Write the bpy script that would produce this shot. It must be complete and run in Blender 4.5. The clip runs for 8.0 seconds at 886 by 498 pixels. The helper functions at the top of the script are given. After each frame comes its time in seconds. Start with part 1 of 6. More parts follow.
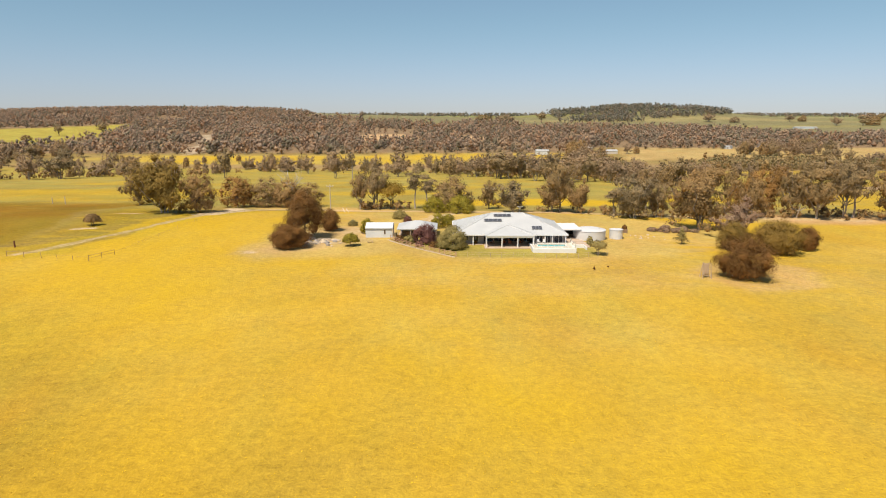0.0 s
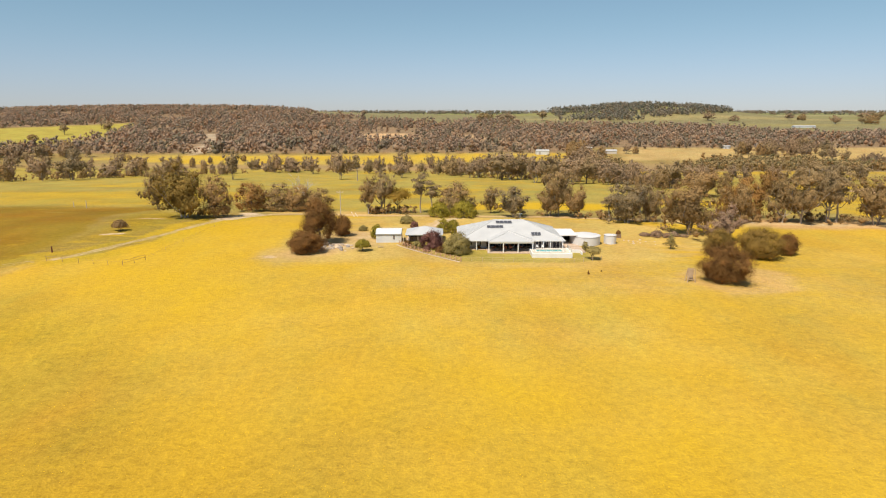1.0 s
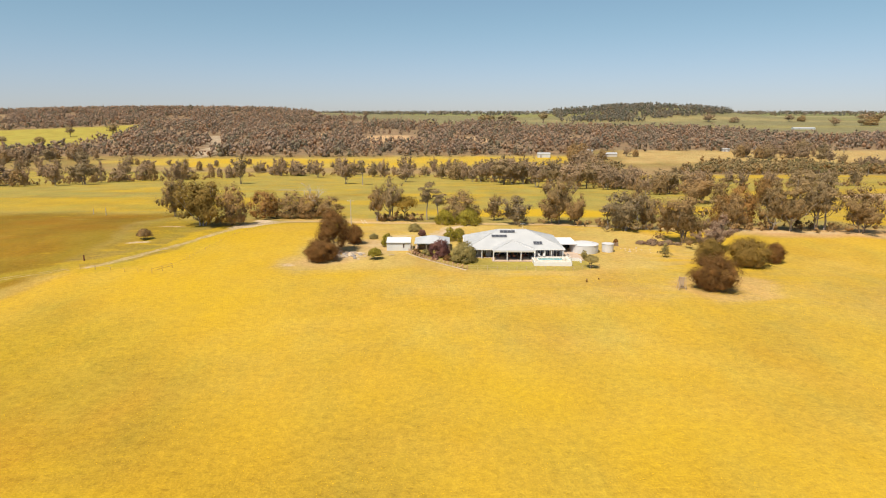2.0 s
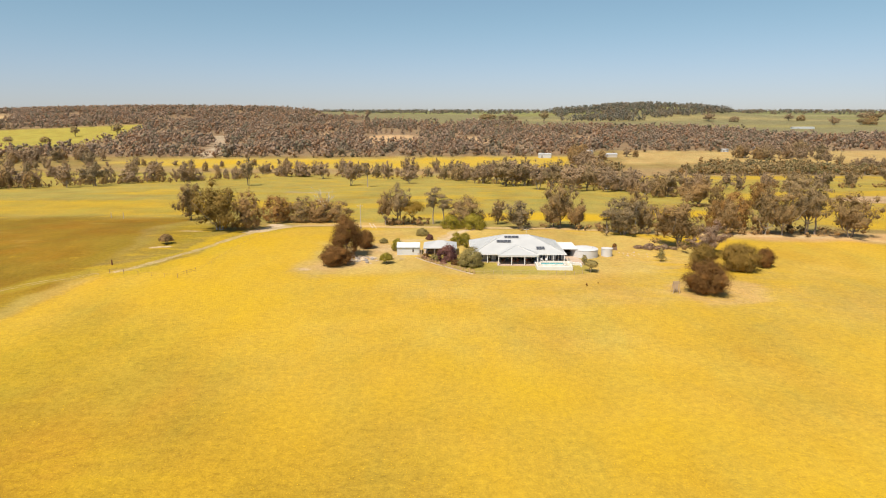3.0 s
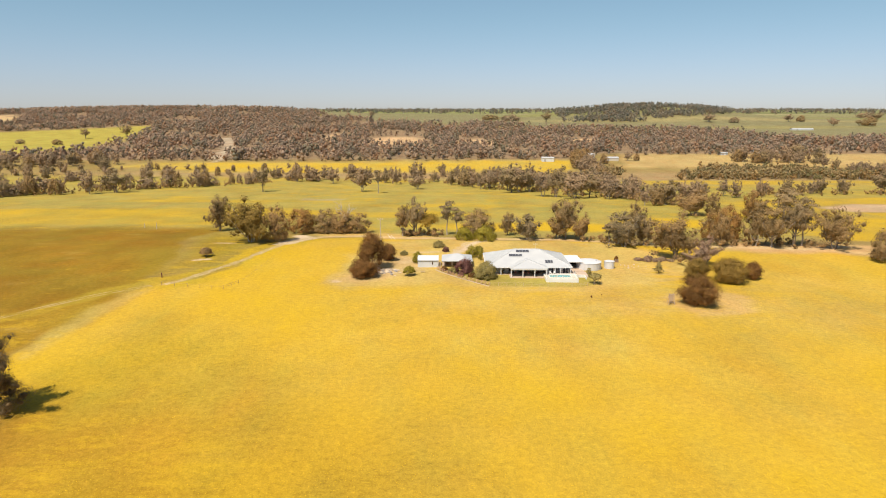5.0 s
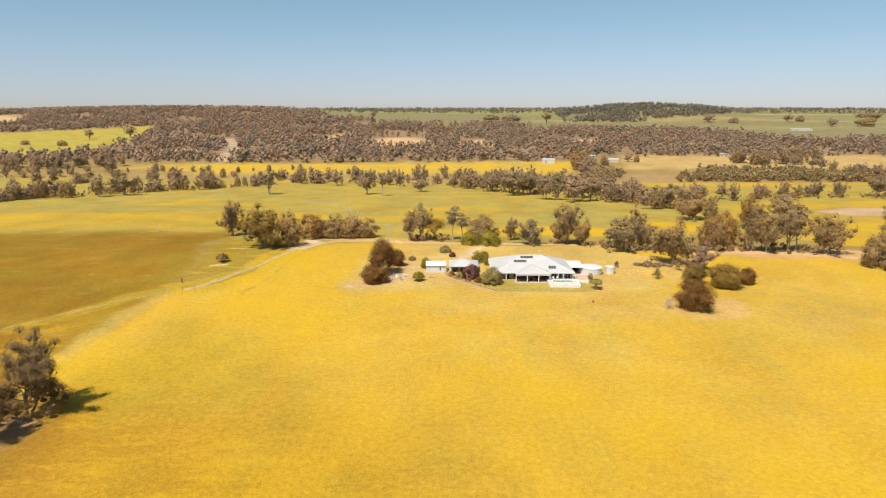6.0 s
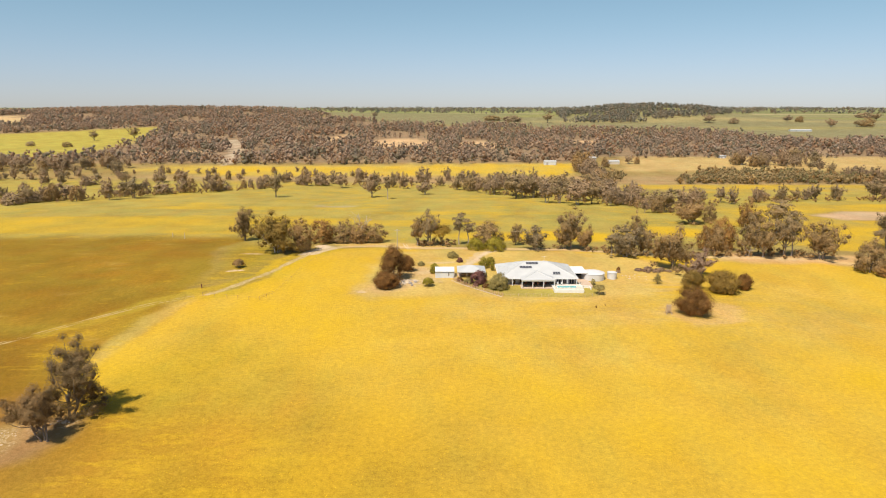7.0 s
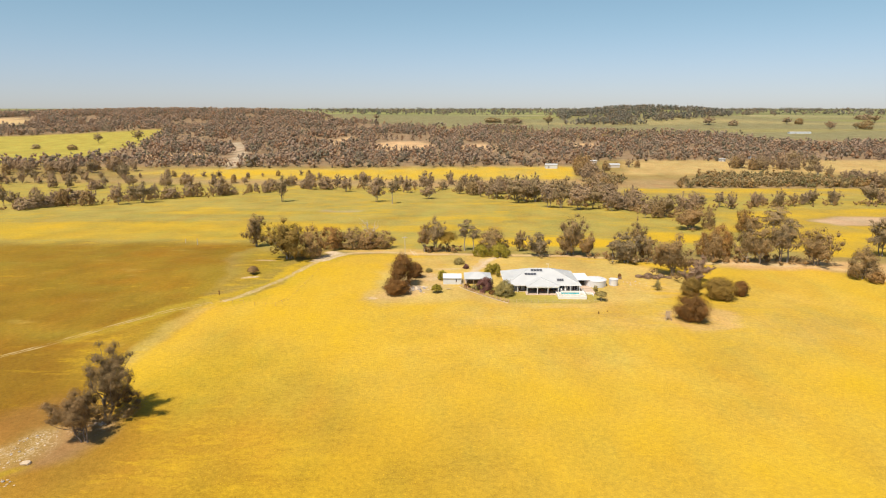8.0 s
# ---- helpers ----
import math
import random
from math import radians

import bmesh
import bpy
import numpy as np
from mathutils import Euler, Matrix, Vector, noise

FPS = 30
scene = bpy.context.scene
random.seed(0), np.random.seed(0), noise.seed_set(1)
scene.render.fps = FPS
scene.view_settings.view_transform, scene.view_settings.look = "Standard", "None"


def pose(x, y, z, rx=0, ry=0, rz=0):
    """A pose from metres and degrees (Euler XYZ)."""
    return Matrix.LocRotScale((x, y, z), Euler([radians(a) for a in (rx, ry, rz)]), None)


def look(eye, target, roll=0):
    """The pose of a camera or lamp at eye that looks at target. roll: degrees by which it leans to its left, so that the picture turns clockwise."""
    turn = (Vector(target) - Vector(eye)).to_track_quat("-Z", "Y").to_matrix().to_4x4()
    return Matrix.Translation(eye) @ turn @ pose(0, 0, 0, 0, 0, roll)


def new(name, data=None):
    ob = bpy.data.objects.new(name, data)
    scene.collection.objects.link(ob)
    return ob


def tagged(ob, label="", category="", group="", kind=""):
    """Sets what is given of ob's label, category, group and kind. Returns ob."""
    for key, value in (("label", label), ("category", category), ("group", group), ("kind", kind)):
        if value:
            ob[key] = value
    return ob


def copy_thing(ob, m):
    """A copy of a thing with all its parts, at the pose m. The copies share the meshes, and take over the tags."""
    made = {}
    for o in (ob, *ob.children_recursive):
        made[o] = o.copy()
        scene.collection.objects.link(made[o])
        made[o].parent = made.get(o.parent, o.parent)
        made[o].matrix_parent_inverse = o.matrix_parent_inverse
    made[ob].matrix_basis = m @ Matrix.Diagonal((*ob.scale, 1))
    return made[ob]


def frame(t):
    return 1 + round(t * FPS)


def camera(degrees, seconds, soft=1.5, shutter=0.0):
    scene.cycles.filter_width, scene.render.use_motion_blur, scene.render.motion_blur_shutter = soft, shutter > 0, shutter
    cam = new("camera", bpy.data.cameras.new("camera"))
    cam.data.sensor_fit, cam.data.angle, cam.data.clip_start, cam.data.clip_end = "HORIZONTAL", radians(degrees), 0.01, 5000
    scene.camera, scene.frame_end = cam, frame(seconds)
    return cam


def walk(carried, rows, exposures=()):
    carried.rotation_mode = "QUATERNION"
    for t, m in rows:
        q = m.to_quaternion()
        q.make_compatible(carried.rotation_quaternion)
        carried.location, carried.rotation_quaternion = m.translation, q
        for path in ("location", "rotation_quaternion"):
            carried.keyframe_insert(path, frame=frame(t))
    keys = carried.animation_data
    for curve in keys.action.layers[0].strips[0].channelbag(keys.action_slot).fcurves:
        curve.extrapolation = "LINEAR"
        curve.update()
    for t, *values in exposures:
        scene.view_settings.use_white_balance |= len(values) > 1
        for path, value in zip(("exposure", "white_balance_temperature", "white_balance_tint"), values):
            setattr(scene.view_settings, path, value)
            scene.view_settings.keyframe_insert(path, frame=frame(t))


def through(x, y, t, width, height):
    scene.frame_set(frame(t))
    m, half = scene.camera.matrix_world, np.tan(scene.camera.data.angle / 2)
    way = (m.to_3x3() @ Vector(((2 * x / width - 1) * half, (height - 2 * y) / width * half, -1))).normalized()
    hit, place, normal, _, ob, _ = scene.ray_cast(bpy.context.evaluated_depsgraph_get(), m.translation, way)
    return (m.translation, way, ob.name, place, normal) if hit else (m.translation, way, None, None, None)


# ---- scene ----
EXPOSE, SKY, SUN, SUN_UP, SUN_TURN = 0.31, 0.089, 5.0, 59.5, 214.0
FLOWER_LOW, FLOWER_HIGH = (0.41, 0.258, 0.0131), (0.705, 0.461, 0.0246)
cam = camera(70.0, 8.0, soft=1.08)
PATH = [
    (0.0, 0.000, 0.000, 30.000, 77.982, -0.000),
    (0.5, -0.554, -5.301, 32.178, 77.918, 0.048),
    (1.0, -1.193, -10.383, 34.209, 77.700, 0.073),
    (1.5, -1.971, -15.123, 36.476, 77.708, 0.131),
    (3.0, -4.864, -28.457, 42.526, 77.465, 0.210),
    (3.5, -6.039, -32.770, 44.715, 77.359, 0.249),
    (4.0, -7.416, -36.931, 46.910, 77.270, 0.271),
    (4.5, -8.720, -40.963, 49.114, 77.263, 0.301),
    (6.0, -12.345, -52.811, 55.656, 77.088, 0.304),
    (6.5, -13.735, -56.641, 57.889, 77.027, 0.310),
    (7.0, -15.207, -60.410, 60.088, 76.983, 0.317),
    (7.5, -16.624, -64.150, 62.271, 76.969, 0.325),
    (8.0, -17.879, -67.923, 64.482, 77.016, 0.331),
]
walk(cam, [(t, pose(x, y, z, rx, 0, rz)) for t, x, y, z, rx, rz in PATH], exposures=[(0.0, EXPOSE - 0.06), (8.0, EXPOSE + 0.03)])

# ---- daylight ----
world = bpy.data.worlds.new("sky")
scene.world = world
world.use_nodes = True
wn = world.node_tree.nodes
sky = wn.new("ShaderNodeTexSky")
sky.sky_type, sky.sun_disc = "NISHITA", False
sky.sun_elevation, sky.sun_rotation = radians(SUN_UP), radians(SUN_TURN)
sky.altitude, sky.air_density, sky.dust_density, sky.ozone_density = 100, 1.0, 0.8, 2.8
wn["Background"].inputs[1].default_value = SKY * 1.09
sky_tone = wn.new("ShaderNodeHueSaturation")
sky_tone.inputs["Saturation"].default_value = 0.86
world.node_tree.links.new(sky.outputs[0], sky_tone.inputs["Color"])
sky_tint = wn.new("ShaderNodeMix")
sky_tint.data_type, sky_tint.blend_type = "RGBA", "MULTIPLY"
sky_tint.inputs[0].default_value = 1.0
# milky air low over the plain, clear teal higher up
sky_split, sky_ramp = wn.new("ShaderNodeSeparateXYZ"), wn.new("ShaderNodeValToRGB")
sky_ramp.color_ramp.interpolation = "EASE"
for spot, tone in ((0.0, (0.94, 0.90, 1.0, 1)), (0.15, (0.80, 0.93, 0.915, 1)), (0.5, (0.86, 0.93, 0.93, 1))):
    stop = sky_ramp.color_ramp.elements[0] if spot == 0.0 else sky_ramp.color_ramp.elements.new(spot)
    stop.color = tone
sky_ramp.color_ramp.elements[-1].color = (0.86, 0.93, 0.93, 1)
world.node_tree.links.new(sky_split.outputs["Z"], sky_ramp.inputs["Fac"])
world.node_tree.links.new(sky_ramp.outputs["Color"], sky_tint.inputs[7])
world.node_tree.links.new(sky_tone.outputs[0], sky_tint.inputs[6])
world.node_tree.links.new(sky_tint.outputs[2], wn["Background"].inputs[0])
sky_way, sky_lift = wn.new("ShaderNodeTexCoord"), wn.new("ShaderNodeMapping")
sky_lift.inputs["Location"].default_value = (0, 0, 0.03)
world.node_tree.links.new(sky_way.outputs["Generated"], sky_lift.inputs["Vector"])
world.node_tree.links.new(sky_way.outputs["Generated"], sky_split.inputs[0])
world.node_tree.links.new(sky_lift.outputs["Vector"], sky.inputs["Vector"])
sun_data = bpy.data.lights.new("sun", "SUN")
sun_data.energy, sun_data.angle, sun_data.color = SUN, radians(0.53), (1.0, 0.872, 0.70)
sun = new("sun", sun_data)
a, e = radians(SUN_TURN), radians(SUN_UP)
toward = Vector((math.sin(a) * math.cos(e), math.cos(a) * math.cos(e), math.sin(e)))
sun.matrix_world = look(toward * 500, (0, 0, 0))


# ---- materials ----
def nodes_of(name):
    m = bpy.data.materials.new(name)
    m.use_nodes = True
    return m, m.node_tree.nodes, m.node_tree.links


def noise_node(n, l, scale, detail=3.0, rough=0.55, coord="Object", stretch=None):
    co = n.new("ShaderNodeTexCoord")
    tex = n.new("ShaderNodeTexNoise")
    tex.inputs["Scale"].default_value, tex.inputs["Detail"].default_value, tex.inputs["Roughness"].default_value = scale, detail, rough
    if stretch:
        mp = n.new("ShaderNodeMapping")
        mp.inputs["Scale"].default_value = stretch
        l.new(co.outputs[coord], mp.inputs[0])
        l.new(mp.outputs[0], tex.inputs["Vector"])
    else:
        l.new(co.outputs[coord], tex.inputs["Vector"])
    return tex.outputs["Fac"]


def calc(n, l, op, a, b=None, c=None, clamp=False):
    m = n.new("ShaderNodeMath")
    m.operation, m.use_clamp = op, clamp
    for i, v in enumerate((a, b, c)):
        if v is None:
            continue
        if isinstance(v, (int, float)):
            m.inputs[i].default_value = v
        else:
            l.new(v, m.inputs[i])
    return m.outputs[0]


def blend(n, l, fac, a, b, kind="MIX"):
    m = n.new("ShaderNodeMix")
    m.data_type, m.blend_type = "RGBA", kind
    for i, v in ((0, fac), (6, a), (7, b)):
        if isinstance(v, (int, float)):
            m.inputs[i].default_value = v
        elif isinstance(v, tuple):
            m.inputs[i].default_value = (*v, 1)
        else:
            l.new(v, m.inputs[i])
    return m.outputs[2]


def relief(n, l, height, strength, distance):
    b = n.new("ShaderNodeBump")
    b.inputs["Strength"].default_value, b.inputs["Distance"].default_value = strength, distance
    l.new(height, b.inputs["Height"])
    return b.outputs[0]


def surface(name, low, high, scale=3.0, rough=0.7, metal=0.0, bump=0.2, depth=0.02, stretch=None, spec=0.4):
    """A weathered surface between two colours, varied at a coarse and a fine scale."""
    m, n, l = nodes_of(name)
    p = n["Principled BSDF"]
    coarse = noise_node(n, l, scale * 0.22, 4.0, 0.6, stretch=stretch)
    fine = noise_node(n, l, scale * 3.0, 3.0, 0.6, stretch=stretch)
    f = calc(n, l, "ADD", calc(n, l, "MULTIPLY", coarse, 0.65), calc(n, l, "MULTIPLY", fine, 0.35))
    f = calc(n, l, "MULTIPLY_ADD", f, 2.4, -0.7, clamp=True)
    l.new(blend(n, l, f, low, high), p.inputs["Base Color"])
    l.new(calc(n, l, "MULTIPLY_ADD", coarse, 0.3, rough - 0.15, clamp=True), p.inputs["Roughness"])
    p.inputs["Metallic"].default_value = metal
    p.inputs["Specular IOR Level"].default_value = spec
    if bump:
        l.new(relief(n, l, fine, bump, depth), p.inputs["Normal"])
    return m


def foliage(name, low, high, dry, clumps=0.55, through=0.32, each_tree=False):
    """Leaves: each leaf differs, and each tree leans towards the dry colour by its own amount."""
    m, n, l = nodes_of(name)
    p = n["Principled BSDF"]
    geo = n.new("ShaderNodeNewGeometry")
    info = n.new("ShaderNodeObjectInfo")
    clump = noise_node(n, l, clumps, 3.0, 0.6)
    # strong clump contrast: dark and bright patches imitate shadow within the crown
    f = calc(n, l, "ADD", calc(n, l, "MULTIPLY", geo.outputs["Random Per Island"], 0.18), calc(n, l, "MULTIPLY", clump, 1.03))
    green = blend(n, l, calc(n, l, "MULTIPLY_ADD", f, 1.75, -0.45, clamp=True), low, high)
    d = calc(n, l, "MULTIPLY_ADD", clump, 1.6, -0.75, clamp=True)
    d = calc(n, l, "ADD", d, calc(n, l, "MULTIPLY", info.outputs["Random"], 0.5), clamp=True)
    colour = blend(n, l, d, green, dry)
    if each_tree:
        tone = n.new("ShaderNodeAttribute")
        tone.attribute_name = "tone"
        ramp = n.new("ShaderNodeValToRGB")
        ramp.color_ramp.interpolation = "CONSTANT"
        kinds = ((0.0, (1.0, 0.98, 0.95)), (0.2, (0.72, 0.82, 0.75)), (0.33, (1.18, 1.12, 1.1)), (0.55, (1.12, 0.92, 0.76)), (0.72, (0.86, 0.92, 0.92)), (0.88, (1.30, 1.20, 1.08)))
        for spot, c in kinds:
            stop = ramp.color_ramp.elements[0] if spot == 0.0 else ramp.color_ramp.elements.new(spot)
            stop.color = (*c, 1)
        ramp.color_ramp.elements[-1].color = (*kinds[-1][1], 1)
        l.new(tone.outputs["Fac"], ramp.inputs["Fac"])
        colour = blend(n, l, 1.0, colour, ramp.outputs["Color"], "MULTIPLY")
        green = colour
    grain = noise_node(n, l, 0.8 if each_tree else 3.2, 4.0, 0.7)
    colour = blend(n, l, 1.0, colour, blend(n, l, calc(n, l, "MULTIPLY_ADD", grain, 2.4, -0.7, clamp=True), (0.84, 0.84, 0.84), (1.22, 1.22, 1.22)), "MULTIPLY")
    l.new(colour, p.inputs["Base Color"])
    l.new(relief(n, l, grain, 0.9, 0.8 if each_tree else 0.22), p.inputs["Normal"])
    p.inputs["Roughness"].default_value = 0.62
    p.inputs["Specular IOR Level"].default_value = 0.1
    back = n.new("ShaderNodeBsdfTranslucent")
    l.new(green, back.inputs["Color"])
    mix = n.new("ShaderNodeMixShader")
    mix.inputs[0].default_value = through
    l.new(p.outputs[0], mix.inputs[1])
    l.new(back.outputs[0], mix.inputs[2])
    l.new(mix.outputs[0], n["Material Output"].inputs["Surface"])
    return m


def ground_material():
    m, n, l = nodes_of("farmland")
    p = n["Principled BSDF"]
    soil = n.new("ShaderNodeVertexColor")
    soil.layer_name = "soil"
    bloom = n.new("ShaderNodeAttribute")
    bloom.attribute_name = "bloom"
    big = noise_node(n, l, 0.022, 4.0, 0.6)
    drift = noise_node(n, l, 0.06, 3.0, 0.6, stretch=(1.5, 0.6, 1.0))
    tuft = noise_node(n, l, 0.9, 4.0, 0.7)
    fine = noise_node(n, l, 3.0, 3.0, 0.75)
    streak = noise_node(n, l, 0.05, 5.0, 0.62, stretch=(0.9, 0.8, 1.0))
    worn = calc(n, l, "MULTIPLY_ADD", streak, 3.0, -1.0, clamp=True)
    # grass between the flowers
    g = calc(n, l, "MULTIPLY_ADD", tuft, 0.9, calc(n, l, "MULTIPLY", fine, 0.7))
    grass = blend(n, l, 1.0, blend(n, l, 1.0, soil.outputs["Color"], blend(n, l, calc(n, l, "MULTIPLY_ADD", drift, 2.4, -0.7, clamp=True), blend(n, l, worn, (0.86, 0.91, 0.88), (1.13, 1.18, 1.14)), blend(n, l, worn, (0.92, 0.80, 0.72), (1.22, 1.12, 1.10))), "MULTIPLY"), blend(n, l, calc(n, l, "MULTIPLY_ADD", g, 1.2, -0.45, clamp=True), (0.60, 0.58, 0.46), (1.40, 1.39, 1.34)), "MULTIPLY")
    # flower cover
    f = calc(n, l, "MULTIPLY_ADD", big, 2.2, -1.1)
    f = calc(n, l, "ADD", f, calc(n, l, "MULTIPLY_ADD", drift, 0.7, -0.35))
    f = calc(n, l, "ADD", f, calc(n, l, "MULTIPLY_ADD", tuft, 0.5, -0.25))
    f = calc(n, l, "ADD", f, calc(n, l, "MULTIPLY_ADD", fine, 0.9, -0.45))
    dash = noise_node(n, l, 0.22, 4.0, 0.65, stretch=(0.35, 1.3, 1.0))
    sparse = calc(n, l, "SUBTRACT", 0.60, bloom.outputs["Fac"], clamp=True)
    f = calc(n, l, "ADD", f, calc(n, l, "MULTIPLY", calc(n, l, "MULTIPLY_ADD", dash, 12.0, -6.0), sparse))
    f = calc(n, l, "ADD", calc(n, l, "MULTIPLY_ADD", bloom.outputs["Fac"], 1.9, -0.75), f, clamp=True)
    f = calc(n, l, "MULTIPLY", f, calc(n, l, "MULTIPLY", bloom.outputs["Fac"], 3.0, clamp=True))
    petals = blend(n, l, calc(n, l, "MULTIPLY_ADD", g, 1.1, -0.4, clamp=True), FLOWER_LOW, FLOWER_HIGH)
    # bare stone and gravel breaking through in fragments
    bare = n.new("ShaderNodeAttribute")
    bare.attribute_name = "stone"
    chip = noise_node(n, l, 1.7, 5.0, 0.75)
    sift = noise_node(n, l, 0.35, 3.0, 0.6)
    st = calc(n, l, "ADD", calc(n, l, "MULTIPLY_ADD", chip, 4.5, -2.25), calc(n, l, "MULTIPLY_ADD", sift, 2.4, -1.2))
    st = calc(n, l, "ADD", st, calc(n, l, "MULTIPLY_ADD", bare.outputs["Fac"], 2.2, -1.1))
    st = calc(n, l, "MULTIPLY", calc(n, l, "ADD", st, 0.42, clamp=True), calc(n, l, "MULTIPLY", bare.outputs["Fac"], 4.0, clamp=True))
    pebble = blend(n, l, calc(n, l, "MULTIPLY_ADD", fine, 2.2, -0.6, clamp=True), (0.40, 0.29, 0.165), (0.67, 0.54, 0.36))
    cover = blend(n, l, st, blend(n, l, f, blend(n, l, 1.0, grass, (0.82, 0.82, 0.82), "MULTIPLY"), petals), pebble)
    l.new(blend(n, l, 1.0, cover, (0.90, 0.905, 0.90), "MULTIPLY"), p.inputs["Base Color"])
    p.inputs["Roughness"].default_value = 0.9
    p.inputs["Specular IOR Level"].default_value = 0.1
    l.new(relief(n, l, g, 0.65, 0.3), p.inputs["Normal"])
    return m


def glass_material(name, tint):
    m, n, l = nodes_of(name)
    p = n["Principled BSDF"]
    p.inputs["Base Color"].default_value = (*tint, 1)
    p.inputs["Roughness"].default_value = 0.04
    p.inputs["Transmission Weight"].default_value = 1.0
    return m


M_GROUND = ground_material()
M_ROOF = surface("zincalume_roof", (0.47, 0.485, 0.49), (0.56, 0.57, 0.57), 1.4, 0.45, 0.15, 0.05, 0.01)
M_WHITE = surface("white_paint", (0.63, 0.63, 0.62), (0.748, 0.748, 0.738), 2.0, 0.6, 0.0, 0.05, 0.01)
M_RENDER = surface("grey_render", (0.279, 0.271, 0.271), (0.361, 0.353, 0.344), 2.0, 0.8, 0.0, 0.15, 0.01)
M_PAVE = surface("sandstone_paving", (0.41, 0.303, 0.221), (0.541, 0.426, 0.328), 2.5, 0.8, 0.0, 0.2, 0.01)
M_DARK = surface("dark_interior", (0.041, 0.0287, 0.0205), (0.0984, 0.0574, 0.0369), 1.5, 0.8)
M_FRAME = surface("window_frame_white", (0.622, 0.622, 0.604), (0.736, 0.736, 0.716), 4.0, 0.5, 0.0, 0.0)
M_GLASS = glass_material("fence_glass", (0.93, 0.96, 0.95))
M_PV = surface("solar_cells", (0.0246, 0.0287, 0.041), (0.0492, 0.0533, 0.0697), 4.0, 0.25, 0.0, 0.0, spec=0.6)
# roof panels: cell colour lifted to grey to imitate the sky's reflection
M_PV_SKY_TINT = surface("sky_tinted_solar_glass", (0.0615, 0.0656, 0.0779), (0.0984, 0.102, 0.115), 4.0, 0.25, 0.0, 0.0, spec=0.6)
M_ALU = surface("aluminium", (0.369, 0.369, 0.377), (0.492, 0.492, 0.5), 4.0, 0.4, 0.8, 0.0)
M_TANK = surface("cream_tank_steel", (0.562, 0.566, 0.571), (0.658, 0.658, 0.658), 1.6, 0.5, 0.1, 0.05, 0.01)
M_SHED = surface("white_shed_steel", (0.528, 0.566, 0.595), (0.642, 0.669, 0.689), 2.0, 0.5, 0.1, 0.05, 0.01)
M_TIMBER = surface("weathered_timber", (0.164, 0.107, 0.0656), (0.312, 0.221, 0.148), 3.0, 0.85, 0.0, 0.3, 0.02, (6, 6, 0.6))
M_PALEWOOD = surface("pale_timber", (0.344, 0.254, 0.164), (0.492, 0.377, 0.262), 3.0, 0.85, 0.0, 0.3, 0.02)
M_RUST = surface("rusty_red_steel", (0.082, 0.0246, 0.0164), (0.164, 0.0492, 0.0287), 3.0, 0.8)
M_ROCK = surface("limestone", (0.394, 0.312, 0.221), (0.607, 0.508, 0.385), 1.2, 0.95, 0.0, 0.6, 0.08, spec=0.1)
M_FENCE = surface("red_brown_timber", (0.32, 0.173, 0.0984), (0.566, 0.369, 0.234), 3.0, 0.85, 0.0, 0.3, 0.02)
M_RUT = surface("pale_rut_soil", (0.295, 0.205, 0.0656), (0.508, 0.394, 0.197), 1.5, 0.95, 0.0, 0.4, 0.03, spec=0.1)
M_GRANITE = surface("grey_granite", (0.205, 0.18, 0.164), (0.369, 0.336, 0.303), 1.2, 0.9, 0.0, 0.6, 0.08)
M_BARK = surface("grey_bark", (0.0984, 0.0738, 0.0574), (0.246, 0.205, 0.164), 2.5, 0.9, 0.0, 0.5, 0.04, (2, 2, 0.5))
M_PALEBARK = surface("pale_gum_bark", (0.246, 0.205, 0.164), (0.476, 0.418, 0.353), 2.0, 0.85, 0.0, 0.4, 0.04, (2, 2, 0.5))
M_DEADWOOD = surface("bleached_deadwood", (0.369, 0.328, 0.279), (0.541, 0.492, 0.435), 2.0, 0.9, 0.0, 0.4, 0.03)
M_LIME = surface("house_wall_cream", (0.496, 0.451, 0.378), (0.614, 0.559, 0.487), 2.0, 0.8)
M_BLIND = surface("blind_fabric", (0.508, 0.525, 0.541), (0.59, 0.599, 0.607), 3.0, 0.8, 0.0, 0.0)
M_CUSHION = surface("rust_cushion", (0.246, 0.0738, 0.041), (0.344, 0.123, 0.0656), 5.0, 0.9)
M_WATER_POOL = surface("pool_water", (0.041, 0.344, 0.41), (0.082, 0.451, 0.508), 2.0, 0.06, 0.0, 0.15, 0.02, spec=0.5)
L_GUM = foliage("gum_leaves", (0.0987, 0.0793, 0.04), (0.437, 0.308, 0.145), (0.47, 0.28, 0.113))
L_GREY = foliage("grey_gum_leaves", (0.0817, 0.0726, 0.0441), (0.403, 0.309, 0.173), (0.444, 0.309, 0.152))
L_RED = foliage("sheoak_needles", (0.052, 0.031, 0.0155), (0.29, 0.158, 0.053), (0.35, 0.165, 0.05))
L_PADDOCK = foliage("paddock_leaves", (0.059, 0.0472, 0.0283), (0.307, 0.218, 0.106), (0.342, 0.206, 0.0885), 0.8)
L_RUST = foliage("rusty_sheoak_needles", (0.0871, 0.0574, 0.0266), (0.42, 0.256, 0.0943), (0.493, 0.261, 0.0779))
L_BRONZE = foliage("bronze_needles", (0.0666, 0.0513, 0.0154), (0.339, 0.236, 0.0666), (0.379, 0.236, 0.0615))
L_GOLD = foliage("golden_leaves", (0.261, 0.156, 0.0377), (0.41, 0.295, 0.0607), (0.41, 0.254, 0.0451))
L_GREEN = foliage("fresh_green_leaves", (0.156, 0.142, 0.0202), (0.404, 0.344, 0.0505), (0.413, 0.326, 0.0505))
